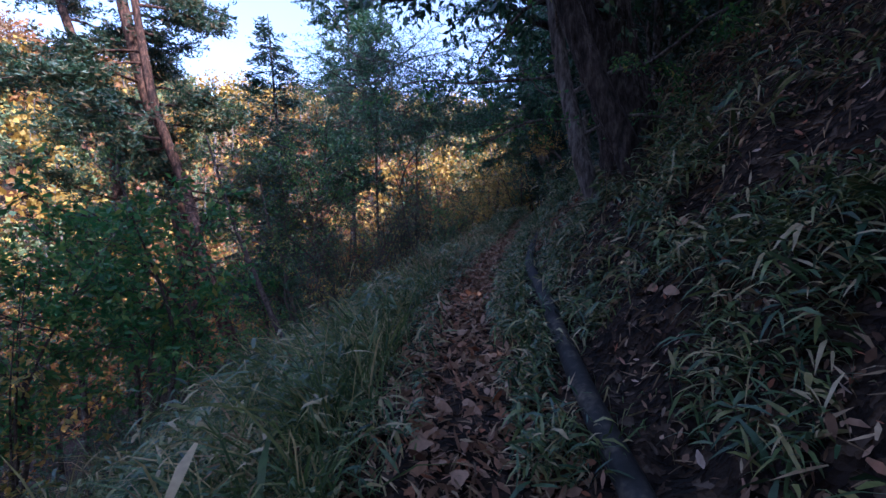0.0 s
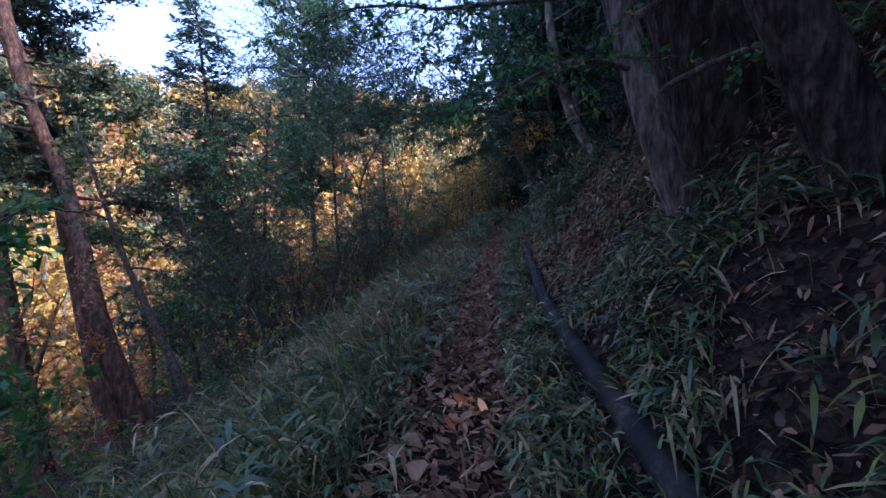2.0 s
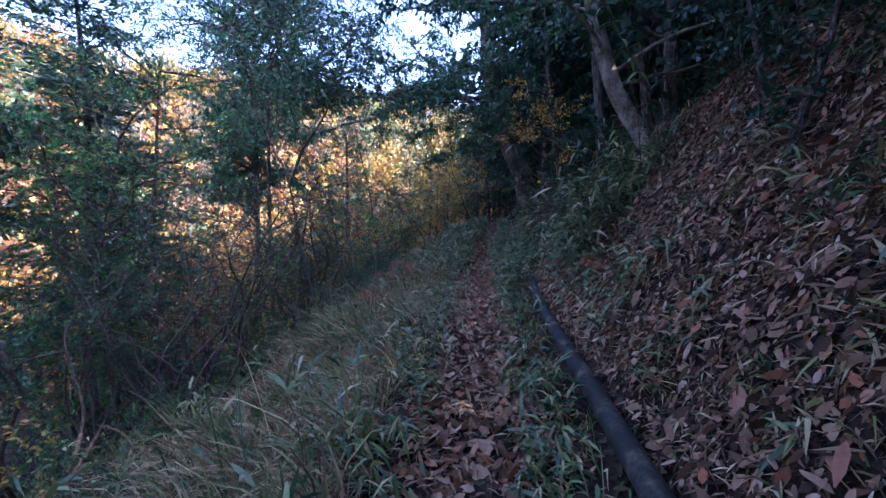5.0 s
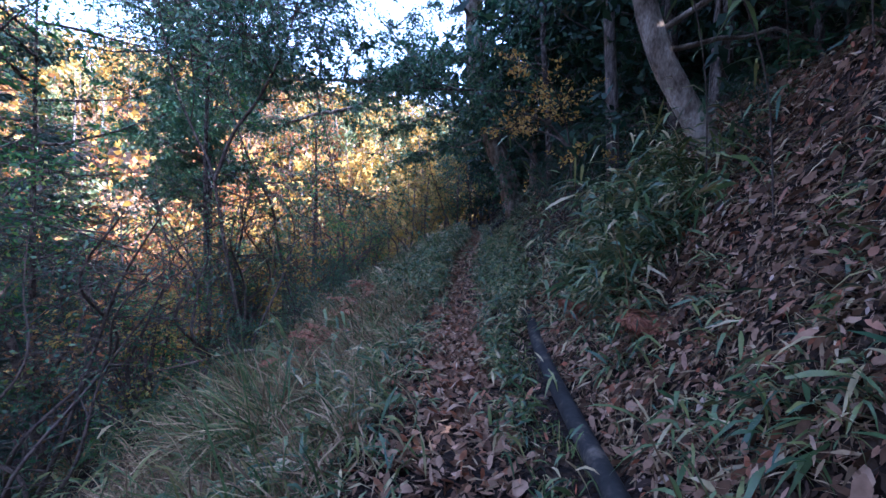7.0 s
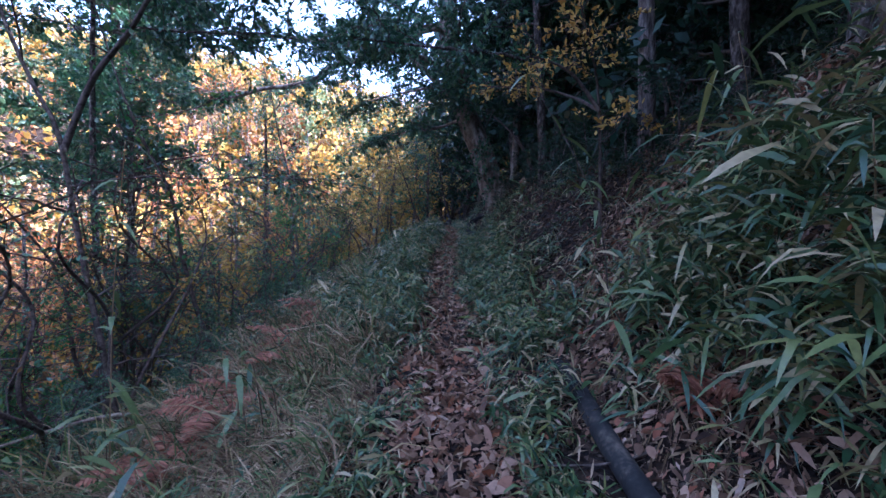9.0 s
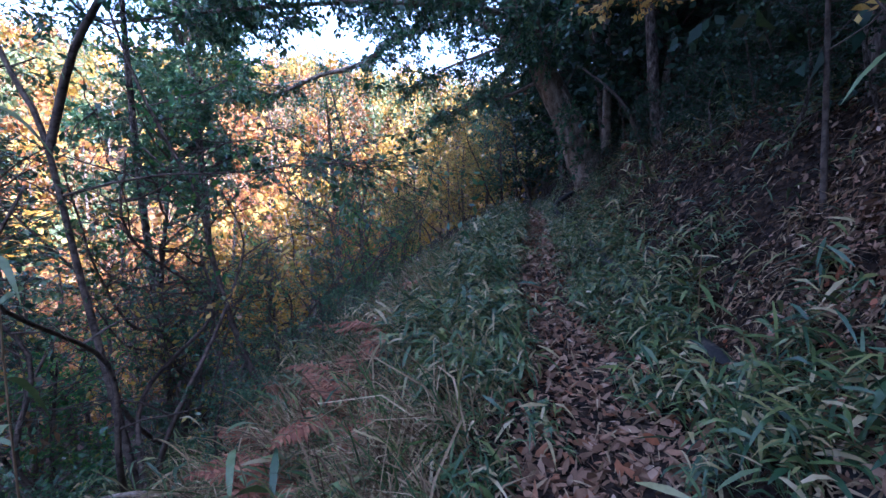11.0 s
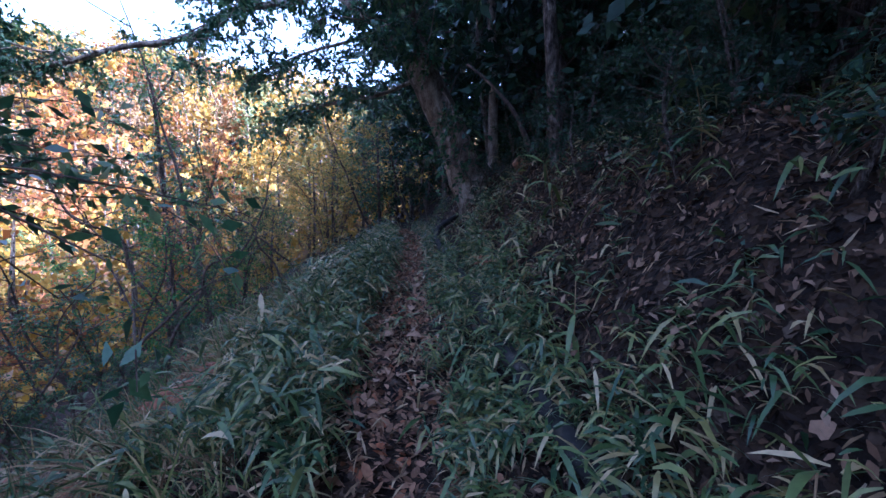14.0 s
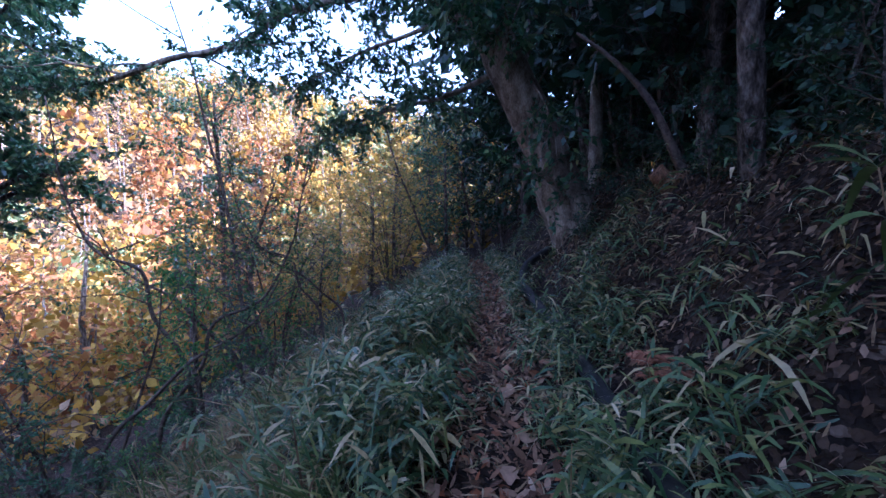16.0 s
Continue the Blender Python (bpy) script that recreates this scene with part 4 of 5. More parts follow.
for k, (x, y, s) in enumerate(((3.6, 7.2, 0.8), (4.6, 8.6, 1.0), (5.4, 9.8, 1.0), (5.0, 12.6, 0.9), (5.9, 14.2, 1.0), (6.8, 16.2, 1.0), (6.8, 19.4, 1.1), (6.4, 21.8, 1.1), (6.0, 24.0, 1.1), (6.6, 26, 1.2), (4.4, 6.0, 1.0), (5.4, 5.0, 1.1),
                               (4.6, 3.2, 1.0), (5.8, 2.2, 1.1), (4.2, 1.0, 1.0), (5.4, -0.4, 1.1), (7.0, 7.8, 1.2), (7.6, 12.0, 1.2), (8.8, 15, 1.2), (8.4, 18.4, 1.2), (8.6, 21.6, 1.2), (8.8, 25, 1.3), (9.2, 10, 1.2), (7.6, 4.6, 1.2))):
    planted(P_BT[k % 2], x, y, s)

# dense umbrella crowns, added to keep sky light off the bank
P_UM = round_tree("bank_tree", rooted(6.4, 15.4), 9.5, 8.0, M_EVERGREEN_SHADED, "broad-crowned evergreen oak added to shade the bank", 0.26, 20, bare=0.42, limbs=24, per=4.5, steps=2, spread=0.25, group="bank trees")
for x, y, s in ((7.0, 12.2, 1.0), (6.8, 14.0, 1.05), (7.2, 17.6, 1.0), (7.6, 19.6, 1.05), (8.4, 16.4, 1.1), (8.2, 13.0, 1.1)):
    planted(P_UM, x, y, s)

P_FB = round_tree("bank_tree", rooted(10.2, 16.2), 8, 6, M_EVERGREEN_SHADED, "leafy evergreen tree deep in the bank forest, leaves coloured as in shade", 0.42, 9, bare=0.03, limbs=18, per=4, steps=2, spread=0.2, group="bank trees")
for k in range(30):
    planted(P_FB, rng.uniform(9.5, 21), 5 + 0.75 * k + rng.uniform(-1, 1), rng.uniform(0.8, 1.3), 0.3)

for k in range(26):
    y = rng.uniform(6.5, 19)
    planted(P_US, float(along(PATH_X, y)) + rng.uniform(1.5, 4.2), y, rng.uniform(0.16, 0.38))
for k in range(16):
    y = 11.5 + 0.5 * k + rng.uniform(-0.3, 0.3)
    planted(P_US, float(along(PATH_X, y)) + rng.uniform(2.6, 4.6), y, rng.uniform(0.3, 0.7))
for x, y, s in ((6.4, 11.4, 1.2), (6.9, 13.6, 1.25), (7.6, 15.4, 1.3), (7.9, 17.2, 1.3), (8.4, 22.9, 0.9), (9.2, 24.4, 1.0), (8.0, 14.2, 1.4), (9.4, 16.6, 1.4)):
    planted(P_BT[1], x, y, s)

for x, y, s in ((6.0, 28.0, 0.8), (5.2, 30.5, 0.9), (7.4, 30.0, 1.0), (5.9, 25.4, 0.6), (6.6, 33.5, 1.1)):
    planted(P_BT[0], x, y, s)

for k in range(14):
    y = 12.4 + 0.42 * k + rng.uniform(-0.2, 0.2)
    planted(P_US, float(along(PATH_X, y)) + rng.uniform(1.7, 3.4), y, rng.uniform(0.25, 0.48))
for k in range(9):
    y = 13.2 + 0.8 * k + rng.uniform(-0.3, 0.3)
    planted(P_BT[k % 2], float(along(PATH_X, y)) + rng.uniform(3.3, 4.7), y, rng.uniform(0.5, 0.75))
for x, y, s in ((8.4, 25.2, 1.1), (7.5, 25.2, 1.0)):
    planted(P_BT[1], x, y, s)
for x, y, s in ((8.3, 22.4, 1.1), (9.4, 23.6, 1.2), (10.2, 25.0, 1.3)):
    planted(P_US, x, y, s)

# yellow maple sprays over the bank
maple = [rooted(3.7, 12.9), (3.5, 12.8, 2.9), (3.2, 12.6, 3.45), (2.9, 12.4, 3.7), (2.6, 12.3, 3.7)]
sapling("yellow_maple_sapling", [maple, [(3.5, 12.8, 2.85), (3.2, 12.8, 3.15), (2.9, 12.8, 3.25), (2.7, 12.8, 3.25)], [(3.5, 12.8, 2.85), (3.5, 13.3, 3.1), (3.2, 13.6, 3.25), (2.6, 13.8, 3.25)]], M_YELLOW, "maple sapling with flat sprays of yellow autumn leaves", dict(per_metre=5, reach=0.45, leaf=0.065, n_leaf=18, flat=0.05, hang=0.0, droop=0.1, from_share=0.6), 0.02)

# ---- far woods ----
def woods(name, count, r0, r1, az0, az1, material, label, leaf, n, tall, seed):
    g = np.random.default_rng(seed)
    r = np.sqrt(g.uniform(r0 * r0, r1 * r1, count))
    az = g.uniform(az0, az1, count)
    x, y = 2 - r * np.sin(az), 8 + r * np.cos(az)
    keep = np.sin(x * 0.11 + 1.9 * seed) + np.sin(y * 0.09 - 2.3 * seed) > -0.55
    x, y, count = x[keep], y[keep], int(keep.sum())
    base = np.stack([x, y, land(x, y)], -1)
    h, w = tall * g.uniform(0.6, 1.15, count), tall * g.uniform(0.22, 0.36, count)
    d = unit(g.normal(size=(count, n, 3))) * (g.uniform(0.25, 1, (count, n, 1)) ** 0.4) * (1 + 0.25 * g.normal(size=(count, n, 1)))
    c = base[:, None] + np.stack([d[..., 0] * w[:, None], d[..., 1] * w[:, None], 0.5 * h[:, None] + d[..., 2] * 0.46 * h[:, None]], -1)
    c = c.reshape(-1, 3)
    ln = leaf * g.uniform(0.5, 1.4, len(c))
    lv = leaves(c, g.normal(size=(len(c), 3)), ln, ln * 0.7)
    stuff(name, lv, material, label, "far woods")
    tr = [tube([b - (0, 0, 0.3), b + (g.normal() * 0.2, 0, 0.5 * k), b + (g.normal() * 0.4, 0, 0.9 * k)], (0.02 * k, 0.014 * k, 0.004 * k), 4) for b, k in zip(base, h)]
    return tr


wt = woods("rust_woods", 70, 22, 48, -0.12, 1.4, M_WOOD_RUST, "sunlit rust-brown trees on the valley floor", 0.3, 340, 7, 5)
wt += woods("yellow_woods", 130, 22, 48, -0.15, 1.4, M_WOOD_YELLOW, "sunlit yellow trees on the valley floor", 0.3, 340, 7, 6)
wt += woods("pale_woods", 80, 24, 48, 0.0, 1.4, M_WOOD_PALE, "half-bare pale trees on the valley floor", 0.25, 280, 7, 7)
wt += woods("yellow_woods", 330, 42, 130, -0.5, 1.4, M_WOOD_YELLOW, "sunlit yellow autumn woods across the valley", 0.85, 180, 9, 1)
wt += woods("rust_woods", 280, 34, 130, -0.5, 1.4, M_WOOD_RUST, "sunlit rust-brown autumn woods across the valley", 0.8, 170, 8, 2)
wt += woods("pale_woods", 300, 40, 130, -0.5, 1.4, M_WOOD_PALE, "half-bare pale autumn woods across the valley", 0.5, 160, 9, 3)
wt += woods("olive_woods", 330, 36, 130, -0.5, 1.4, M_WOOD_GREEN, "olive-green woods across the valley", 0.8, 180, 8, 4)
def scrub(name, count, r0, r1, material, label, leaf, seed):
    """Low growth that covers the far ground."""
    g = np.random.default_rng(seed)
    r, az = np.sqrt(g.uniform(r0 * r0, r1 * r1, count)), g.uniform(-0.5, 1.45, count)
    x, y = 2 - r * np.sin(az), 8 + r * np.cos(az)
    ln = leaf * g.uniform(0.5, 1.5, count)
    stuff(name, leaves(on_land(x, y) + np.stack([0 * x, 0 * x, g.uniform(0, 1.6, count)], -1), g.normal(size=(count, 3)) + (0, 0, 0.4), ln, ln * 0.7), material, label, "far scrub")


scrub("golden_scrub", 44000, 20, 70, M_WOOD_YELLOW, "golden dry scrub on the valley floor", 0.3, 11)
scrub("brown_scrub", 30000, 20, 70, M_WOOD_PALE, "brown dry scrub on the valley floor", 0.3, 12)
scrub("golden_scrub", 16000, 65, 135, M_WOOD_YELLOW, "golden autumn undergrowth across the valley", 1.2, 13)
scrub("rust_scrub", 9000, 60, 135, M_WOOD_RUST, "rust-brown autumn undergrowth across the valley", 1.1, 14)
stuff("woods_trunks", joined(wt), M_BARK_MID, "bare grey-brown trunks of the far woods", "far woods")

# ---- the pipe beside the path ----
py = np.array([-3, 0, 1.4, 2.4, 3.6, 5.5, 7.5, 9.5, 10.5, 11.3, 13, 14.7, 15.6, 16.5, 17.5, 18.4])
pd = np.array([0.6, 0.58, 0.6, 0.65, 0.72, 0.68, 0.71, 0.71, 0.745, 0.77, 0.84, 0.78, 0.74, 0.74, 0.64, 0.55])
pxs = along(PATH_X, py) + pd
pp = np.stack([pxs, py, land(pxs, py) + 0.055], -1).tolist() + [(4.25, 19.5, 1.42), (4.5, 20.0, 1.6), (4.95, 20.3, 1.8)]
pp = spline(pp, 0.12)
pipe = new("water_pipe", quad_mesh("water_pipe", *tube(pp, np.full(len(pp), 0.055), 14, 0.008), M_PIPE, True))
tagged(pipe, "weathered black plastic water pipe lying beside the path", "pipe")

# ---- ground cover ----
def scattered(count, y0, y1, d0, d1, power=1.0):
    y = rng.uniform(y0, y1, count)
    d = d0 + (d1 - d0) * rng.uniform(0, 1, count) ** power
    return along(PATH_X, y) + d, y


def off_pipe(x, y, gap):
    return (np.abs(x - along(PATH_X, y) - 0.7) > gap) | ((y > 10.8) & (y < 14.3))


def clumpy(x, y, size, cut):
    return np.sin(x * 6.1 / size + 2 * np.sin(y * 2.3 / size)) + np.sin(y * 5.3 / size + 1.7 * np.sin(x * 3.1 / size)) > cut


def patchy(x, y):
    """Plants stand taller here, shorter there: about 0.5 to 1.5."""
    return 1 + 0.28 * np.sin(3.1 * x + 1.7 * np.sin(2.3 * y)) + 0.22 * np.sin(4.3 * y + 1.3 * np.sin(3.7 * x) + 1)


def trodden(x, y):
    """Plants are pressed down where the path has shifted onto the verge."""
    return np.where((np.abs(x - along(PATH_X, y) + 0.3) < 0.5) & (y > 9.6) & (y < 12.0), 0.45, 1.0)


def sasa(count, y0, y1, d0, d1, tall, leaf, n, cut=-2.0, size=1.0, lean=(0, 0, 0)):
    """Dwarf bamboo: fans of long pointed leaves on short culms."""
    x, y = scattered(count, y0, y1, d0, d1)
    off = np.abs(x - along(PATH_X, y) - 0.70)
    keep = clumpy(x, y, size, cut) & ((off > np.where((y < 2.4) | ((y > 5.8) & (y < 11)), 0.18, 0.06)) | (rng.random(len(x)) < 0.05) | ((y > 11) & (y < 14.3)))
    x, y = x[keep], y[keep]
    h = tall * rng.uniform(0.25, 1.35, len(x)) * patchy(x, y) * trodden(x, y)
    bow = np.stack([0.3 * h * rng.normal(size=len(x)), 0.3 * h * rng.normal(size=len(x)), h], -1) + np.array(lean) * h[:, None]
    up = rng.uniform(0.25, 1.0, (len(x) * n, 1))
    p = np.repeat(on_land(x, y), n, 0) + np.repeat(bow, n, 0) * up
    th = rng.uniform(0, 2 * np.pi, len(p))
    w = np.stack([np.cos(th), np.sin(th), rng.uniform(-0.3, 1.3, len(p))], -1) + np.array(lean) * 0.6
    ln = leaf * rng.uniform(0.45, 1.4, len(p))
    return blades(p, w, ln, ln * rng.uniform(0.09, 0.16, len(p)), rng.uniform(0.2, 1.2, len(p)), (0, 0.4, 0.75, 1), (0.35, 1, 0.7, 0.05))


stuff("dwarf_bamboo", joined([sasa(2600, -1.5, 6, -2.6, -0.36, 0.34, 0.13, 6, -0.4, lean=(-0.25, 0, 0)), sasa(1700, 6, 12.5, -1.3, -0.36, 0.28, 0.13, 6, 0.4, 0.7), sasa(600, 6, 13, -2.6, -1.2, 0.42, 0.22, 6, 0.9, 0.8),
                              sasa(3000, 12.5, 18, -1.15, -0.24, 0.32, 0.14, 6, -0.5), sasa(1700, 12.5, 24, -2.4, -0.3, 0.3, 0.14, 6, 0.2), sasa(1600, 17.5, 24, -1.0, -0.24, 0.26, 0.13, 6, -0.4), sasa(450, 13.5, 20, -0.4, 0.4, 0.14, 0.1, 6, 0.9, 0.5),
                              sasa(2200, -1.5, 24, -0.5, -0.14, 0.16, 0.1, 6, 0.0, 0.5), sasa(1600, -1.5, 26, -5.0, -2.3, 0.4, 0.2, 6, -0.6)]), M_SASA,
      "dense green dwarf bamboo along the downhill edge of the path", "dwarf bamboo")
stuff("dwarf_bamboo", joined([sasa(1900, -1.5, 8, 0.28, 0.6, 0.16, 0.1, 6, -0.1, 0.6), sasa(2600, -1.5, 5.5, 0.78, 1.6, 0.24, 0.105, 6, -0.4), sasa(1000, 11, 15, 0.55, 1.0, 0.26, 0.13, 6, -0.6), sasa(700, 14.3, 18.2, 0.5, 0.95, 0.26, 0.13, 6, -0.9), sasa(260, 2.6, 5.6, 0.5, 0.95, 0.2, 0.11, 6, -0.6), sasa(1500, 5.5, 11, 0.85, 2.8, 0.18, 0.11, 6, 0.2, 0.6), sasa(2200, 8, 24, 0.26, 0.62, 0.2, 0.12, 6, -0.1, 0.6), sasa(1500, 8, 24, 0.78, 1.4, 0.24, 0.13, 6, 0.2),
                              sasa(3400, -2, 6, 1.2, 4.5, 0.3, 0.125, 6, -0.3), sasa(1800, 6, 26, 1.2, 3.8, 0.3, 0.14, 6, 0.7, 0.8), sasa(700, 9.9, 11.4, 1.05, 1.9, 0.62, 0.17, 8, -1.2), sasa(1900, 11.5, 19, 1.0, 4.2, 0.26, 0.12, 6, 0.1, 0.6), sasa(1500, -2, 28, 3.4, 9, 0.45, 0.24, 6, -0.3)]), M_SASA,
      "patchy green dwarf bamboo on the leaf-strewn bank", "dwarf bamboo")


def grass(count, y0, y1, d0, d1, ln, cut, size, lean=(-0.5, 0, 0)):
    x, y = scattered(count, y0, y1, d0, d1)
    keep = clumpy(x + 3, y + 1, size, cut)
    x, y = x[keep], y[keep]
    w = np.stack([0.5 * rng.normal(size=len(x)), 0.5 * rng.normal(size=len(x)), rng.uniform(0.4, 1.3, len(x))], -1) + np.array(lean)
    l2 = ln * rng.uniform(0.5, 1.2, len(x))
    return blades(on_land(x, y, -0.01), w, l2, rng.uniform(0.004, 0.009, len(x)), rng.uniform(0.3, 1.0, len(x)), stations=(0, 0.5, 1), shape=(0.9, 1, 0.1))


def tussocks(count, y0, y1, d0, d1, ln, per, lean=(-0.35, -0.05, 0)):
    """Tufts of long grass arching out and over, mostly downhill."""
    x, y = scattered(count, y0, y1, d0, d1)
    size = np.repeat(rng.uniform(0.6, 1.15, count) * patchy(x + 5, y) * trodden(x, y), per)
    p = np.repeat(on_land(x, y, -0.02), per, 0) + rng.normal(size=(count * per, 3)) * (0.035, 0.035, 0)
    th, out = rng.uniform(0, 2 * np.pi, len(p)), rng.uniform(0.05, 0.8, len(p))
    w = np.stack([np.cos(th) * out, np.sin(th) * out, np.ones(len(p))], -1) + np.array(lean) * rng.uniform(0.3, 1.3, (len(p), 1))
    l2 = ln * rng.uniform(0.45, 1.15, len(p)) * size
    return blades(p, w, l2, rng.uniform(0.005, 0.012, len(p)), rng.uniform(0.3, 1.15, len(p)), (0, 0.35, 0.7, 1), (0.7, 1, 0.8, 0.05))


stuff("green_grass", joined([tussocks(340, 14, 26, -3.6, -0.7, 0.5, 16), tussocks(300, 3, 20, -6.0, -2.5, 0.8, 16), tussocks(560, -1.0, 6, -2.6, -0.42, 0.75, 26), tussocks(330, 6, 13, -2.4, -0.5, 0.8, 22), tussocks(300, 12.5, 20, -2.2, -0.45, 0.65, 20), tussocks(90, 1, 20, 0.45, 0.62, 0.35, 16, (0, 0, 0)),
                             grass(16000, -1.5, 6, -2.6, -0.33, 0.52, -1.4, 1.2), grass(5000, 6, 13, -2.2, -0.35, 0.5, -0.4, 0.9), grass(5000, 8, 22, -2.4, -0.35, 0.4, 0.0, 1.2), grass(3500, -1.5, 22, 0.4, 1.3, 0.25, 0.2, 1.0, (0, 0, 0))]), M_GRASS, "arching green grass on the verge of the path", "grass")
stuff("dry_grass", joined([tussocks(240, 14, 26, -3.6, -0.7, 0.5, 16), tussocks(200, 3, 20, -6.0, -2.5, 0.7, 16), tussocks(620, 5.3, 13.2, -2.6, -0.45, 0.72, 26), tussocks(220, 12.5, 19, -2.6, -0.6, 0.6, 20), tussocks(90, -1, 5.3, -2.6, -0.6, 0.7, 18), grass(15000, 5.5, 12.8, -2.6, -0.42, 0.46, -1.2, 1.6), grass(6000, 12, 22, -2.8, -0.6, 0.42, -0.8, 1.4), grass(2500, -1, 5.5, -2.6, -0.5, 0.4, 0.8, 1.4)]), M_STRAW, "dry straw-coloured grass on the verge", "grass")


def litter(count, y0, y1, d0, d1, leaf, power=1.0, lift=0.012, form=((0, 0.3, 0.7, 1), (0.12, 0.85, 0.8, 0.1))):
    x, y = scattered(count, y0, y1, d0, d1, power)
    x, y = x[off_pipe(x, y, 0.1)], y[off_pipe(x, y, 0.1)]
    p = on_land(x, y) + np.stack([0 * x, 0 * x, rng.uniform(0.003, lift, len(x))], -1)
    th = rng.uniform(0, 2 * np.pi, len(x))
    e = 0.12
    slope = (land(x + e * np.cos(th), y + e * np.sin(th)) - land(x, y)) / e
    w = np.stack([np.cos(th), np.sin(th), slope + 0.4 * rng.normal(size=len(x)) + 0.2], -1)
    ln = leaf * rng.uniform(0.5, 1.4, len(x))
    return blades(p, w, ln, ln * rng.uniform(0.25, 0.6, len(x)), rng.uniform(-0.25, 0.5, len(x)), *form, 0.9)


PLAIN = ((0, 0.55, 1), (0.35, 1, 0.15))


def dead_blades(count, y0, y1, d0, d1, leaf):
    """Narrow dead bamboo leaves lying about."""
    x, y = scattered(count, y0, y1, d0, d1)
    x, y = x[off_pipe(x, y, 0.12)], y[off_pipe(x, y, 0.12)]
    p = on_land(x, y, 0.01) + np.stack([0 * x, 0 * x, rng.uniform(0, 0.06, len(x))], -1)
    w = rng.normal(size=(len(x), 3)) * (1, 1, 0.45)
    w[:, 2] += 0.5 * np.where(w[:, 0] > 0, 1, -1) * (d0 > 0.4) + 0.15
    ln = leaf * rng.uniform(0.5, 1.3, len(x))
    return blades(p, w, ln, ln * rng.uniform(0.1, 0.16, len(x)), rng.uniform(-0.1, 0.6, len(x)), (0, 0.45, 1), (0.4, 1, 0.08))


stuff("leaf_litter", joined([litter(12000, -1.5, 24, -0.42, 0.5, 0.07), litter(7000, -1.5, 12, -0.28, 0.36, 0.065), litter(5000, 10, 20, -0.3, 0.38, 0.055)]), M_LITTER_DRY, "carpet of fallen brown oak leaves on the path", "leaf litter")
stuff("leaf_litter", joined([litter(14000, 5.8, 12.5, 0.75, 3.4, 0.065, lift=0.12), litter(26000, 5.8, 13, 0.7, 3.4, 0.035, lift=0.09, form=PLAIN), litter(3000, -1.5, 12, 0.5, 2.8, 0.05, lift=0.06), litter(18000, -1.5, 12.5, 0.5, 3.4, 0.036, lift=0.06, form=PLAIN), litter(10000, 1, 13, 2.2, 5, 0.05, lift=0.07, form=PLAIN), litter(9000, -1.5, 24, -3.2, -0.4, 0.06, lift=0.05, form=PLAIN)]), M_LITTER, "fallen brown leaves strewn over the slopes", "leaf litter")
# this litter carries the upper bank's shade in its colour
stuff("leaf_litter", joined([litter(34000, 12, 21, 0.6, 4.2, 0.042, lift=0.09, form=PLAIN), litter(5000, -2, 26, 3.5, 8, 0.07, form=PLAIN)]), M_LITTER_SHADED, "fallen leaves on the bank, coloured darker for its shade", "leaf litter")
stuff("dead_bamboo_leaves", joined([dead_blades(9000, -1.5, 12, 0.5, 3.2, 0.10), dead_blades(24000, 5.6, 13, 0.6, 3.2, 0.085), dead_blades(2400, 12, 22, 0.5, 2.2, 0.08), dead_blades(6000, -1.5, 24, -0.5, 0.5, 0.08), dead_blades(7000, -1.5, 24, -3, -0.4, 0.13)]), M_STRAW, "pale dead bamboo leaves scattered over bank and path", "leaf litter")


# ---- single plants that stand out ----
def bamboo_plant(x, y, height, n, leaf, label="dwarf bamboo plant with broad blue-green leaves", lean=(0, 0)):
    b = np.array(rooted(x, y))
    p = spline([b, b + (0.3 * lean[0], 0.3 * lean[1], 0.55 * height), b + (lean[0], lean[1], height)], 0.08)
    ob = thing("bamboo_plant", b, label, "bamboo", "single bamboo plants")
    part("culm", tube(p, np.linspace(0.005, 0.0025, len(p)), 5), M_STRAW, ob)
    for k in range(n + 3):
        th = 2 * math.pi * k / n + rng.uniform(-0.6, 0.6)
        at = p[-1 - int(rng.uniform(0, 0.7) * len(p))]
        ln = np.array([leaf * rng.uniform(0.7, 1.15)])
        part("leaf", blades(at[None], np.array([[math.cos(th), math.sin(th), rng.uniform(-0.3, 1.0)]]), ln, ln * rng.uniform(0.1, 0.15), np.array([rng.uniform(0.4, 1.2)]),
                            (0, 0.15, 0.35, 0.6, 0.82, 1), (0.2, 0.8, 1, 0.85, 0.45, 0.04), 0.3), M_SASA, ob)
    return ob


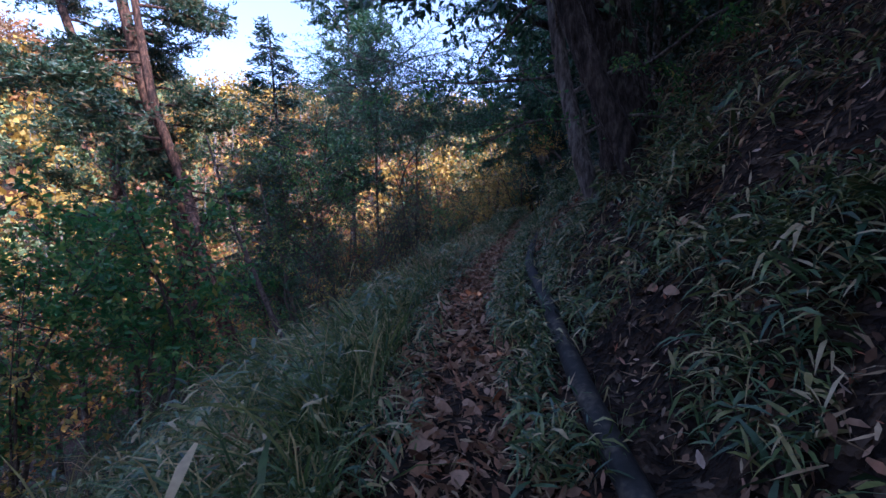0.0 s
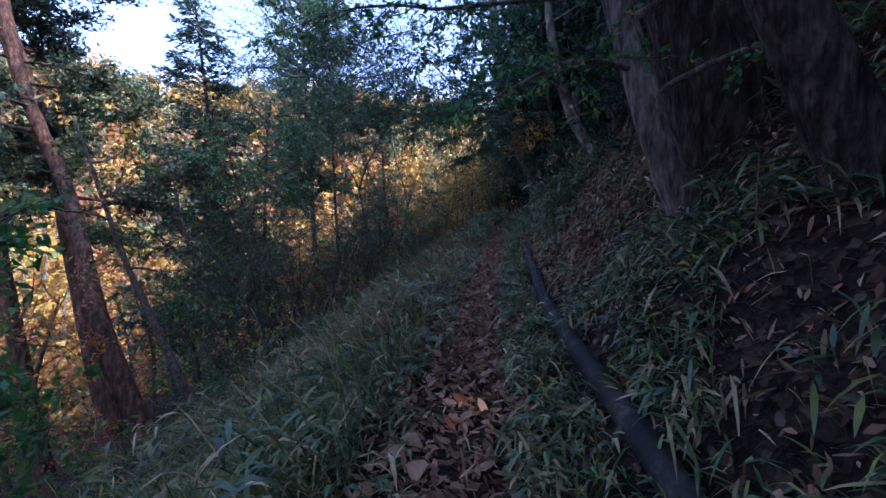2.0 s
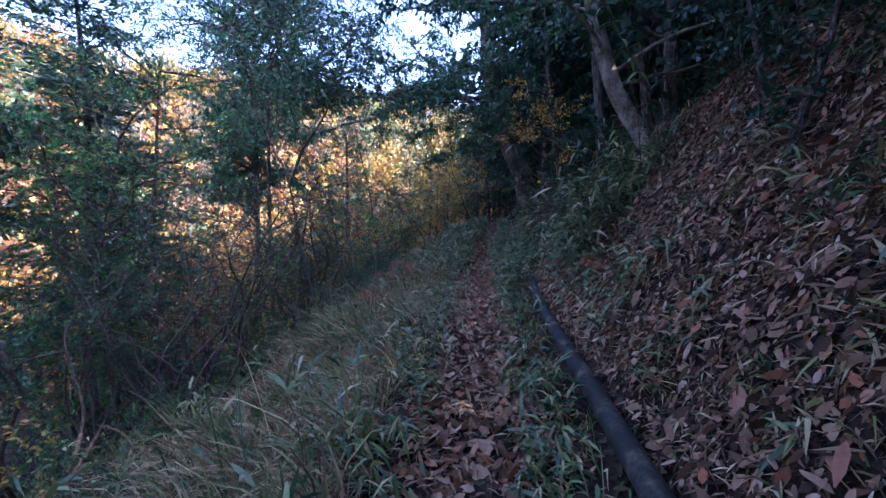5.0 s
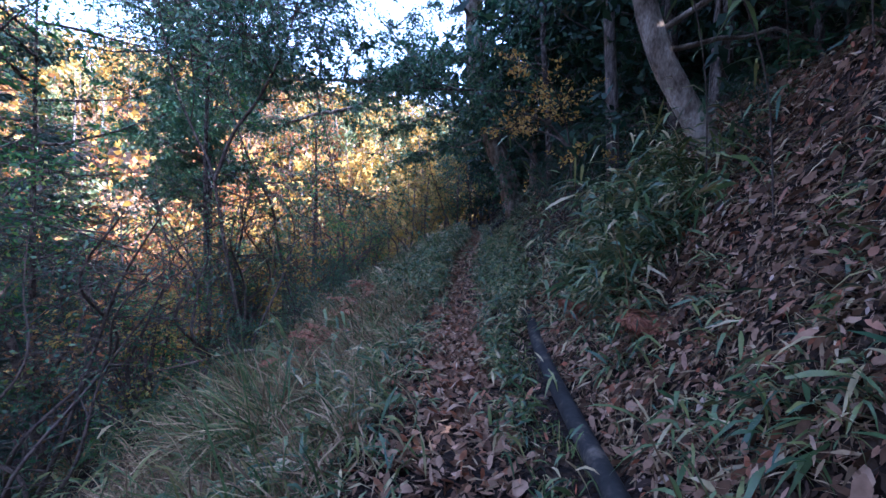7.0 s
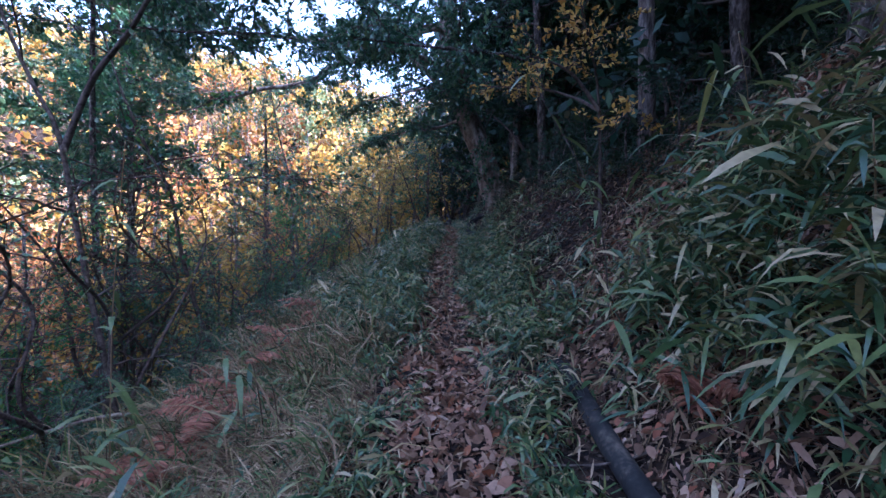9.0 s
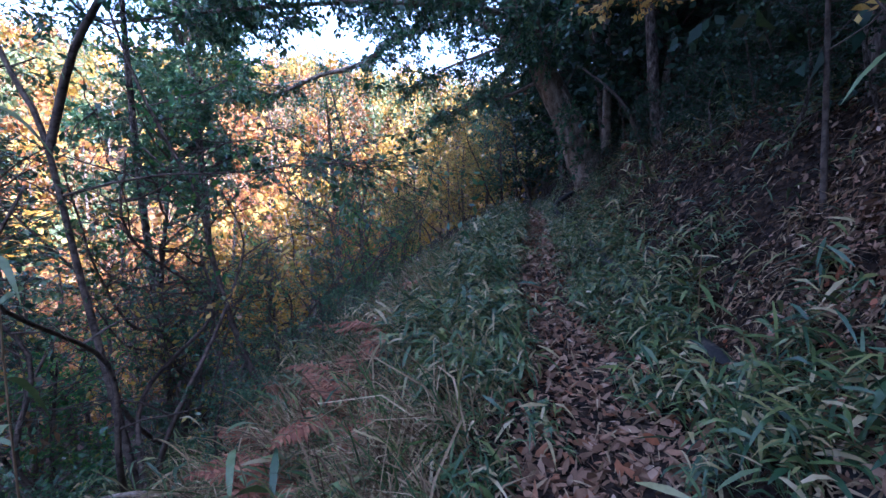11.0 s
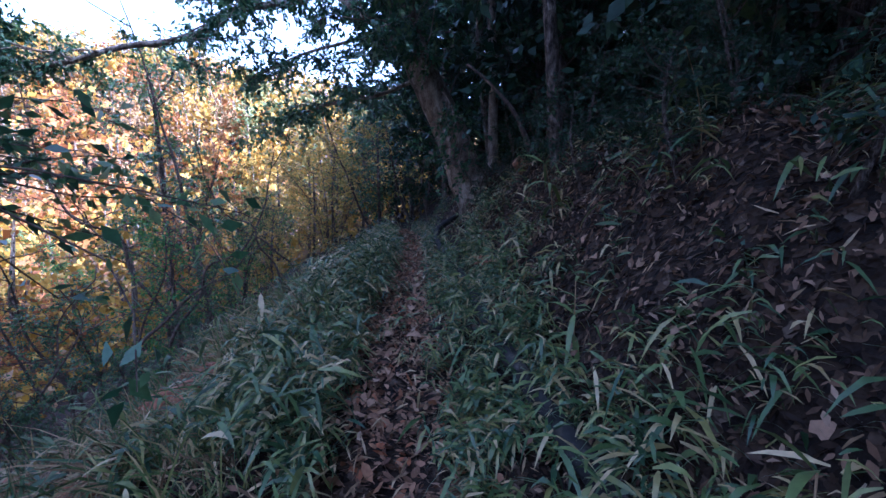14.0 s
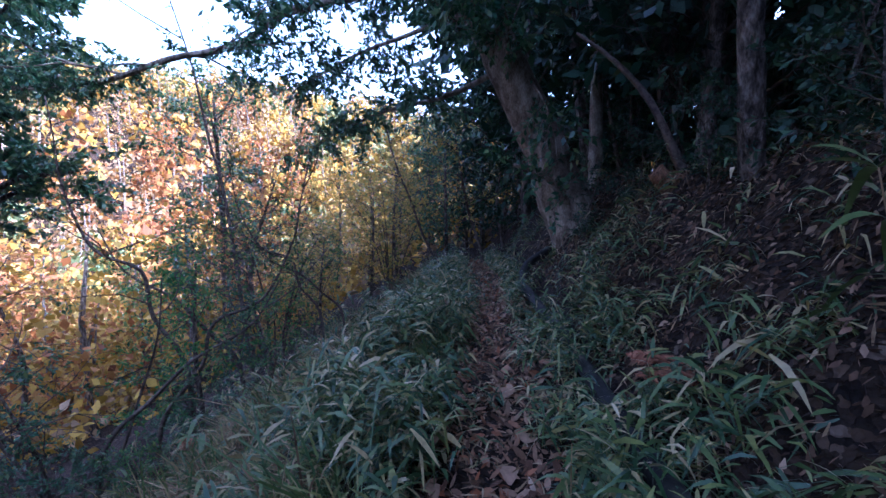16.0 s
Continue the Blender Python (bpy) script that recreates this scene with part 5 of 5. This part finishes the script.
for x, y, h, n, l, ln in ((1.85, 8.15, 0.7, 5, 0.2, (-0.28, -0.1)), (1.55, 5.8, 0.75, 5, 0.24, (-0.2, 0)), (2.55, 9.6, 0.8, 7, 0.26, (-0.2, 0)), (2.9, 10.1, 0.7, 7, 0.24, (-0.1, 0)), (2.6, 10.9, 0.6, 6, 0.22, (-0.15, 0)),
                          (-0.35, 6.9, 0.55, 6, 0.34, (-0.2, 0.1)), (-0.75, 7.4, 0.6, 6, 0.36, (-0.2, 0)), (-0.3, 8.9, 0.6, 6, 0.3, (-0.2, 0)), (-0.1, 11.9, 0.75, 7, 0.32, (-0.15, 0)), (0.35, 12.4, 0.65, 7, 0.28, (-0.1, 0)),
                          (-0.25, 11.9, 2.2, 7, 0.22, (0.1, 0)), (0.55, 11.6, 0.7, 6, 0.25, (0, 0)), (2.65, 12.2, 0.4, 7, 0.22, (0, 0)), (3.0, 13.0, 0.5, 7, 0.24, (0, 0)), (3.35, 14.3, 0.4, 7, 0.24, (0, 0)), (4.0, 15.5, 0.55, 7, 0.26, (-0.1, 0)), (4.3, 14.4, 0.7, 7, 0.3, (-0.2, 0)),
                          (3.1, 15.9, 0.35, 7, 0.2, (0, 0)), (2.75, 15.6, 0.32, 7, 0.2, (0, 0)), (0.9, 16.3, 0.5, 6, 0.3, (-0.2, 0)), (1.2, 17.6, 0.5, 6, 0.26, (-0.1, 0)), (4.6, 18.8, 0.5, 6, 0.2, (0, 0)), (4.0, 11.6, 0.9, 7, 0.28, (-0.2, 0)),
                          (3.4, 11.5, 0.6, 6, 0.24, (0, 0)), (4.6, 13.0, 1.0, 7, 0.28, (-0.3, 0)), (1.9, 2.6, 0.4, 6, 0.2, (0, 0)), (1.7, 4.0, 0.35, 6, 0.18, (0, 0))):
    bamboo_plant(x, y, h, n, l, lean=ln)


def fern(x, y, n, length, label="dead rust-brown fern beside the path", turn=None):
    b, n, length = np.array(rooted(x, y)) + (0, 0, 0.12), n + 3, 1.12 * length
    ob = thing("dead_fern", b, label, "fern", "dead ferns")
    for k in range(n):
        th = 2 * math.pi * k / n + rng.uniform(-0.4, 0.4) if turn is None else turn + rng.uniform(-0.7, 0.7)
        q = wander(b, (math.cos(th), math.sin(th), rng.uniform(0.3, 0.9)), length * rng.uniform(0.7, 1.1), 8, 0.05, -0.12)
        m = 70
        s = np.linspace(0.12, 0.99, m) * 8
        kk = np.minimum(s.astype(int), 7)
        d = unit(q[kk + 1] - q[kk])
        sd = np.cross(d, (0, 0, 1.0)) * np.where(np.arange(m) % 2, 1, -1)[:, None]
        ln = 0.11 * np.sin(np.pi * np.clip(s / 8, 0.08, 0.97)) ** 0.7
        v = joined([tube(q, np.linspace(0.004, 0.001, len(q)), 3), blades(q[kk] + (s - kk)[:, None] * (q[kk + 1] - q[kk]), sd + 0.4 * d + 0.15 * rng.normal(size=(m, 3)), ln, np.full(m, 0.016), np.full(m, 0.25), twist=0.3)])
        part("frond", v, M_FERN, ob)
    return ob


for x, y, n, l in ((2.65, 10.5, 9, 0.19), (2.6, 9.5, 9, 0.17), (3.3, 10.9, 6, 0.2), (0.45, 12.7, 9, 0.6), (0.75, 12.9, 7, 0.5), (0.1, 11.8, 7, 0.5), (1.0, 14.6, 7, 0.45), (1.3, 15.6, 6, 0.4), (-0.1, 14.4, 7, 0.5), (0.2, 13.2, 9, 0.6), (0.6, 13.6, 6, 0.5), (0.9, 14.0, 6, 0.45), (0.3, 12.2, 6, 0.5), (1.2, 16.8, 6, 0.35), (0.6, 19.3, 6, 0.4), (0.2, 15.9, 6, 0.4), (3.9, 16.3, 5, 0.3)):
    fern(x, y, n, l)


def stick(points, r, label, mat=M_STICK, name="fallen_branch"):
    p = spline(points, 0.1)
    ob = new(name, quad_mesh(name, *[tube(p, np.linspace(r, r * 0.4, len(p)), 7, 0.06)][0], mat, True))
    return tagged(ob, label, "fallen branch")


def laid(pts, lift=0.03):
    return [(x, y, float(land(x, y)) + lift + e) for x, y, e in pts]


stick(laid([(2.25, 17.3, 0), (2.38, 17.5, 0.06), (2.5, 17.7, 0.12)]), 0.045, "short broken branch standing out of the grass at the path edge")
stick(laid([(0.6, 15.2, 0), (0.3, 15.9, 0.1), (0.5, 17, 0.12), (1.3, 18, 0.1), (2.2, 18.6, 0)]), 0.025, "long pale dead branch lying on the slope")
stick(laid([(0.2, 16.3, 0), (0.8, 16.6, 0.15), (1.5, 16.6, 0.05)]), 0.02, "thin pale dead branch on the slope")
stick(laid([(4.6, 15.6, 0.05), (5.4, 16.6, 0.12), (6.2, 17.4, 0.2)]), 0.02, "thin dead branch on the bank")
stick(laid([(5.0, 13.2, 0), (4.8, 13.5, 0.4), (5.0, 13.9, 0.7), (5.4, 14.2, 1.3)]), 0.02, "pale crooked bare sapling stem on the bank")
stick(laid([(-0.4, 13.1, 0), (-0.9, 13.2, 0.25), (-1.8, 13.0, 0.6), (-2.6, 12.8, 1.1)]), 0.02, "bare leaning branch beside the path")


# ---- bare culms and saplings standing on the bank ----
def culm(x, y, height, n, lean):
    b = np.array(rooted(x, y))
    p = spline([b, b + (0.25 * lean[0], 0.25 * lean[1], 0.5 * height), b + (lean[0], lean[1], height)], 0.15)
    ob = thing("bamboo_culm", b, "thin upright bamboo culm with a few leaves on the bank", "bamboo", "bank culms")
    part("culm", tube(p, np.linspace(0.006, 0.002, len(p)), 5), M_TWIG, ob)
    for k in range(n):
        th = rng.uniform(0, 2 * math.pi)
        at = p[-1 - int(rng.uniform(0, 0.6) * len(p))]
        ln = np.array([0.2 * rng.uniform(0.7, 1.2)])
        part("leaf", blades(at[None], np.array([[math.cos(th), math.sin(th), rng.uniform(-0.3, 0.3)]]), ln, ln * 0.15, np.array([rng.uniform(0.4, 1.0)]), (0, 0.2, 0.45, 0.75, 1), (0.2, 0.85, 1, 0.7, 0.04), 0.3), M_SASA, ob)
    return ob


CULMS = [culm(3.1, 9.2, 1.9, 9, (-0.8, 0.0)), culm(3.35, 10.0, 2.3, 14, (-0.9, -0.3)), culm(2.85, 11.4, 1.8, 12, (-0.5, 0.5)), culm(4.4, 10.4, 2.4, 14, (-0.6, 0.6))]
for k in range(44):
    y = rng.uniform(6.5, 17.5)
    x = float(along(PATH_X, y)) + rng.uniform(2.3, 4.8) + (1.2 if y > 12 else 0)
    copy_thing(CULMS[k % 4], pose(x, y, float(land(x, y)) - 0.05, 0, 0, rng.uniform(-60, 60)) @ Matrix.Scale(rng.uniform(0.7, 1.15), 4))


# ---- large single leaves lying on the path ----
def fallen_leaf(size):
    n = 7
    t = np.linspace(0, 1, n)
    wd = size * 0.36 * np.sin(np.pi * np.clip(t, 0.04, 0.97)) ** 0.8 * (1 + 0.07 * np.where(np.arange(n) % 2, 1, -1))
    curl = 0.14 * size * np.sin(np.pi * t)
    left = np.stack([-wd, size * t, curl + 0.25 * wd], -1)
    mid = np.stack([0 * t, size * t, curl], -1)
    right = np.stack([wd, size * t, curl + 0.35 * wd], -1)
    v = np.concatenate([left, mid, right])
    k = np.arange(n - 1)
    q = np.concatenate([np.stack([k, k + n, k + n + 1, k + 1], -1), np.stack([k + n, k + 2 * n, k + 2 * n + 1, k + n + 1], -1)])
    return quad_mesh("fallen_leaf", v, q, M_LITTER_DRY, True)


LEAF_SHAPES = [fallen_leaf(s) for s in (0.08, 0.1, 0.12)]
for k in range(110):
    y = rng.uniform(0.8, 18.5)
    x = float(along(PATH_X, y)) + rng.uniform(-0.36, 0.42) if k < 80 else float(along(PATH_X, y)) + rng.uniform(0.9, 1.6)
    lf = new("fallen_leaf", LEAF_SHAPES[k % 3 if k < 80 else 0])
    e = 0.06
    nrm = Vector((-(float(land(x + e, y)) - float(land(x - e, y))) / (2 * e), -(float(land(x, y + e)) - float(land(x, y - e))) / (2 * e), 1)).normalized()
    lf.matrix_world = Matrix.Translation((x, y, float(land(x, y)) + 0.018)) @ nrm.to_track_quat("Z", "Y").to_matrix().to_4x4() @ pose(0, 0, 0, rng.uniform(-15, 15), rng.uniform(-15, 15), rng.uniform(0, 360))
    tagged(lf, "large curled dry brown leaf lying on the ground", "leaf", "large fallen leaves")

# thin dead sticks and vine stems strewn over the bank
for k in range(34):
    y = rng.uniform(1.5, 19.5)
    x = float(along(PATH_X, y)) + rng.uniform(1.1, 4.4)
    th, ln, up = rng.uniform(0, 2 * math.pi), rng.uniform(0.4, 1.3), rng.uniform(0.0, 0.45) if k % 2 else rng.uniform(0, 0.08)
    pts = [(x + ln * f * math.cos(th) + 0.08 * rng.normal(), y + ln * f * math.sin(th) + 0.08 * rng.normal(), up * f) for f in (0.0, 0.35, 0.7, 1.0)]
    stick(laid(pts, 0.01), rng.uniform(0.005, 0.014), "thin dead stick lying among the leaves on the bank", M_TWIG if k % 3 else M_STICK, "dead_stick")
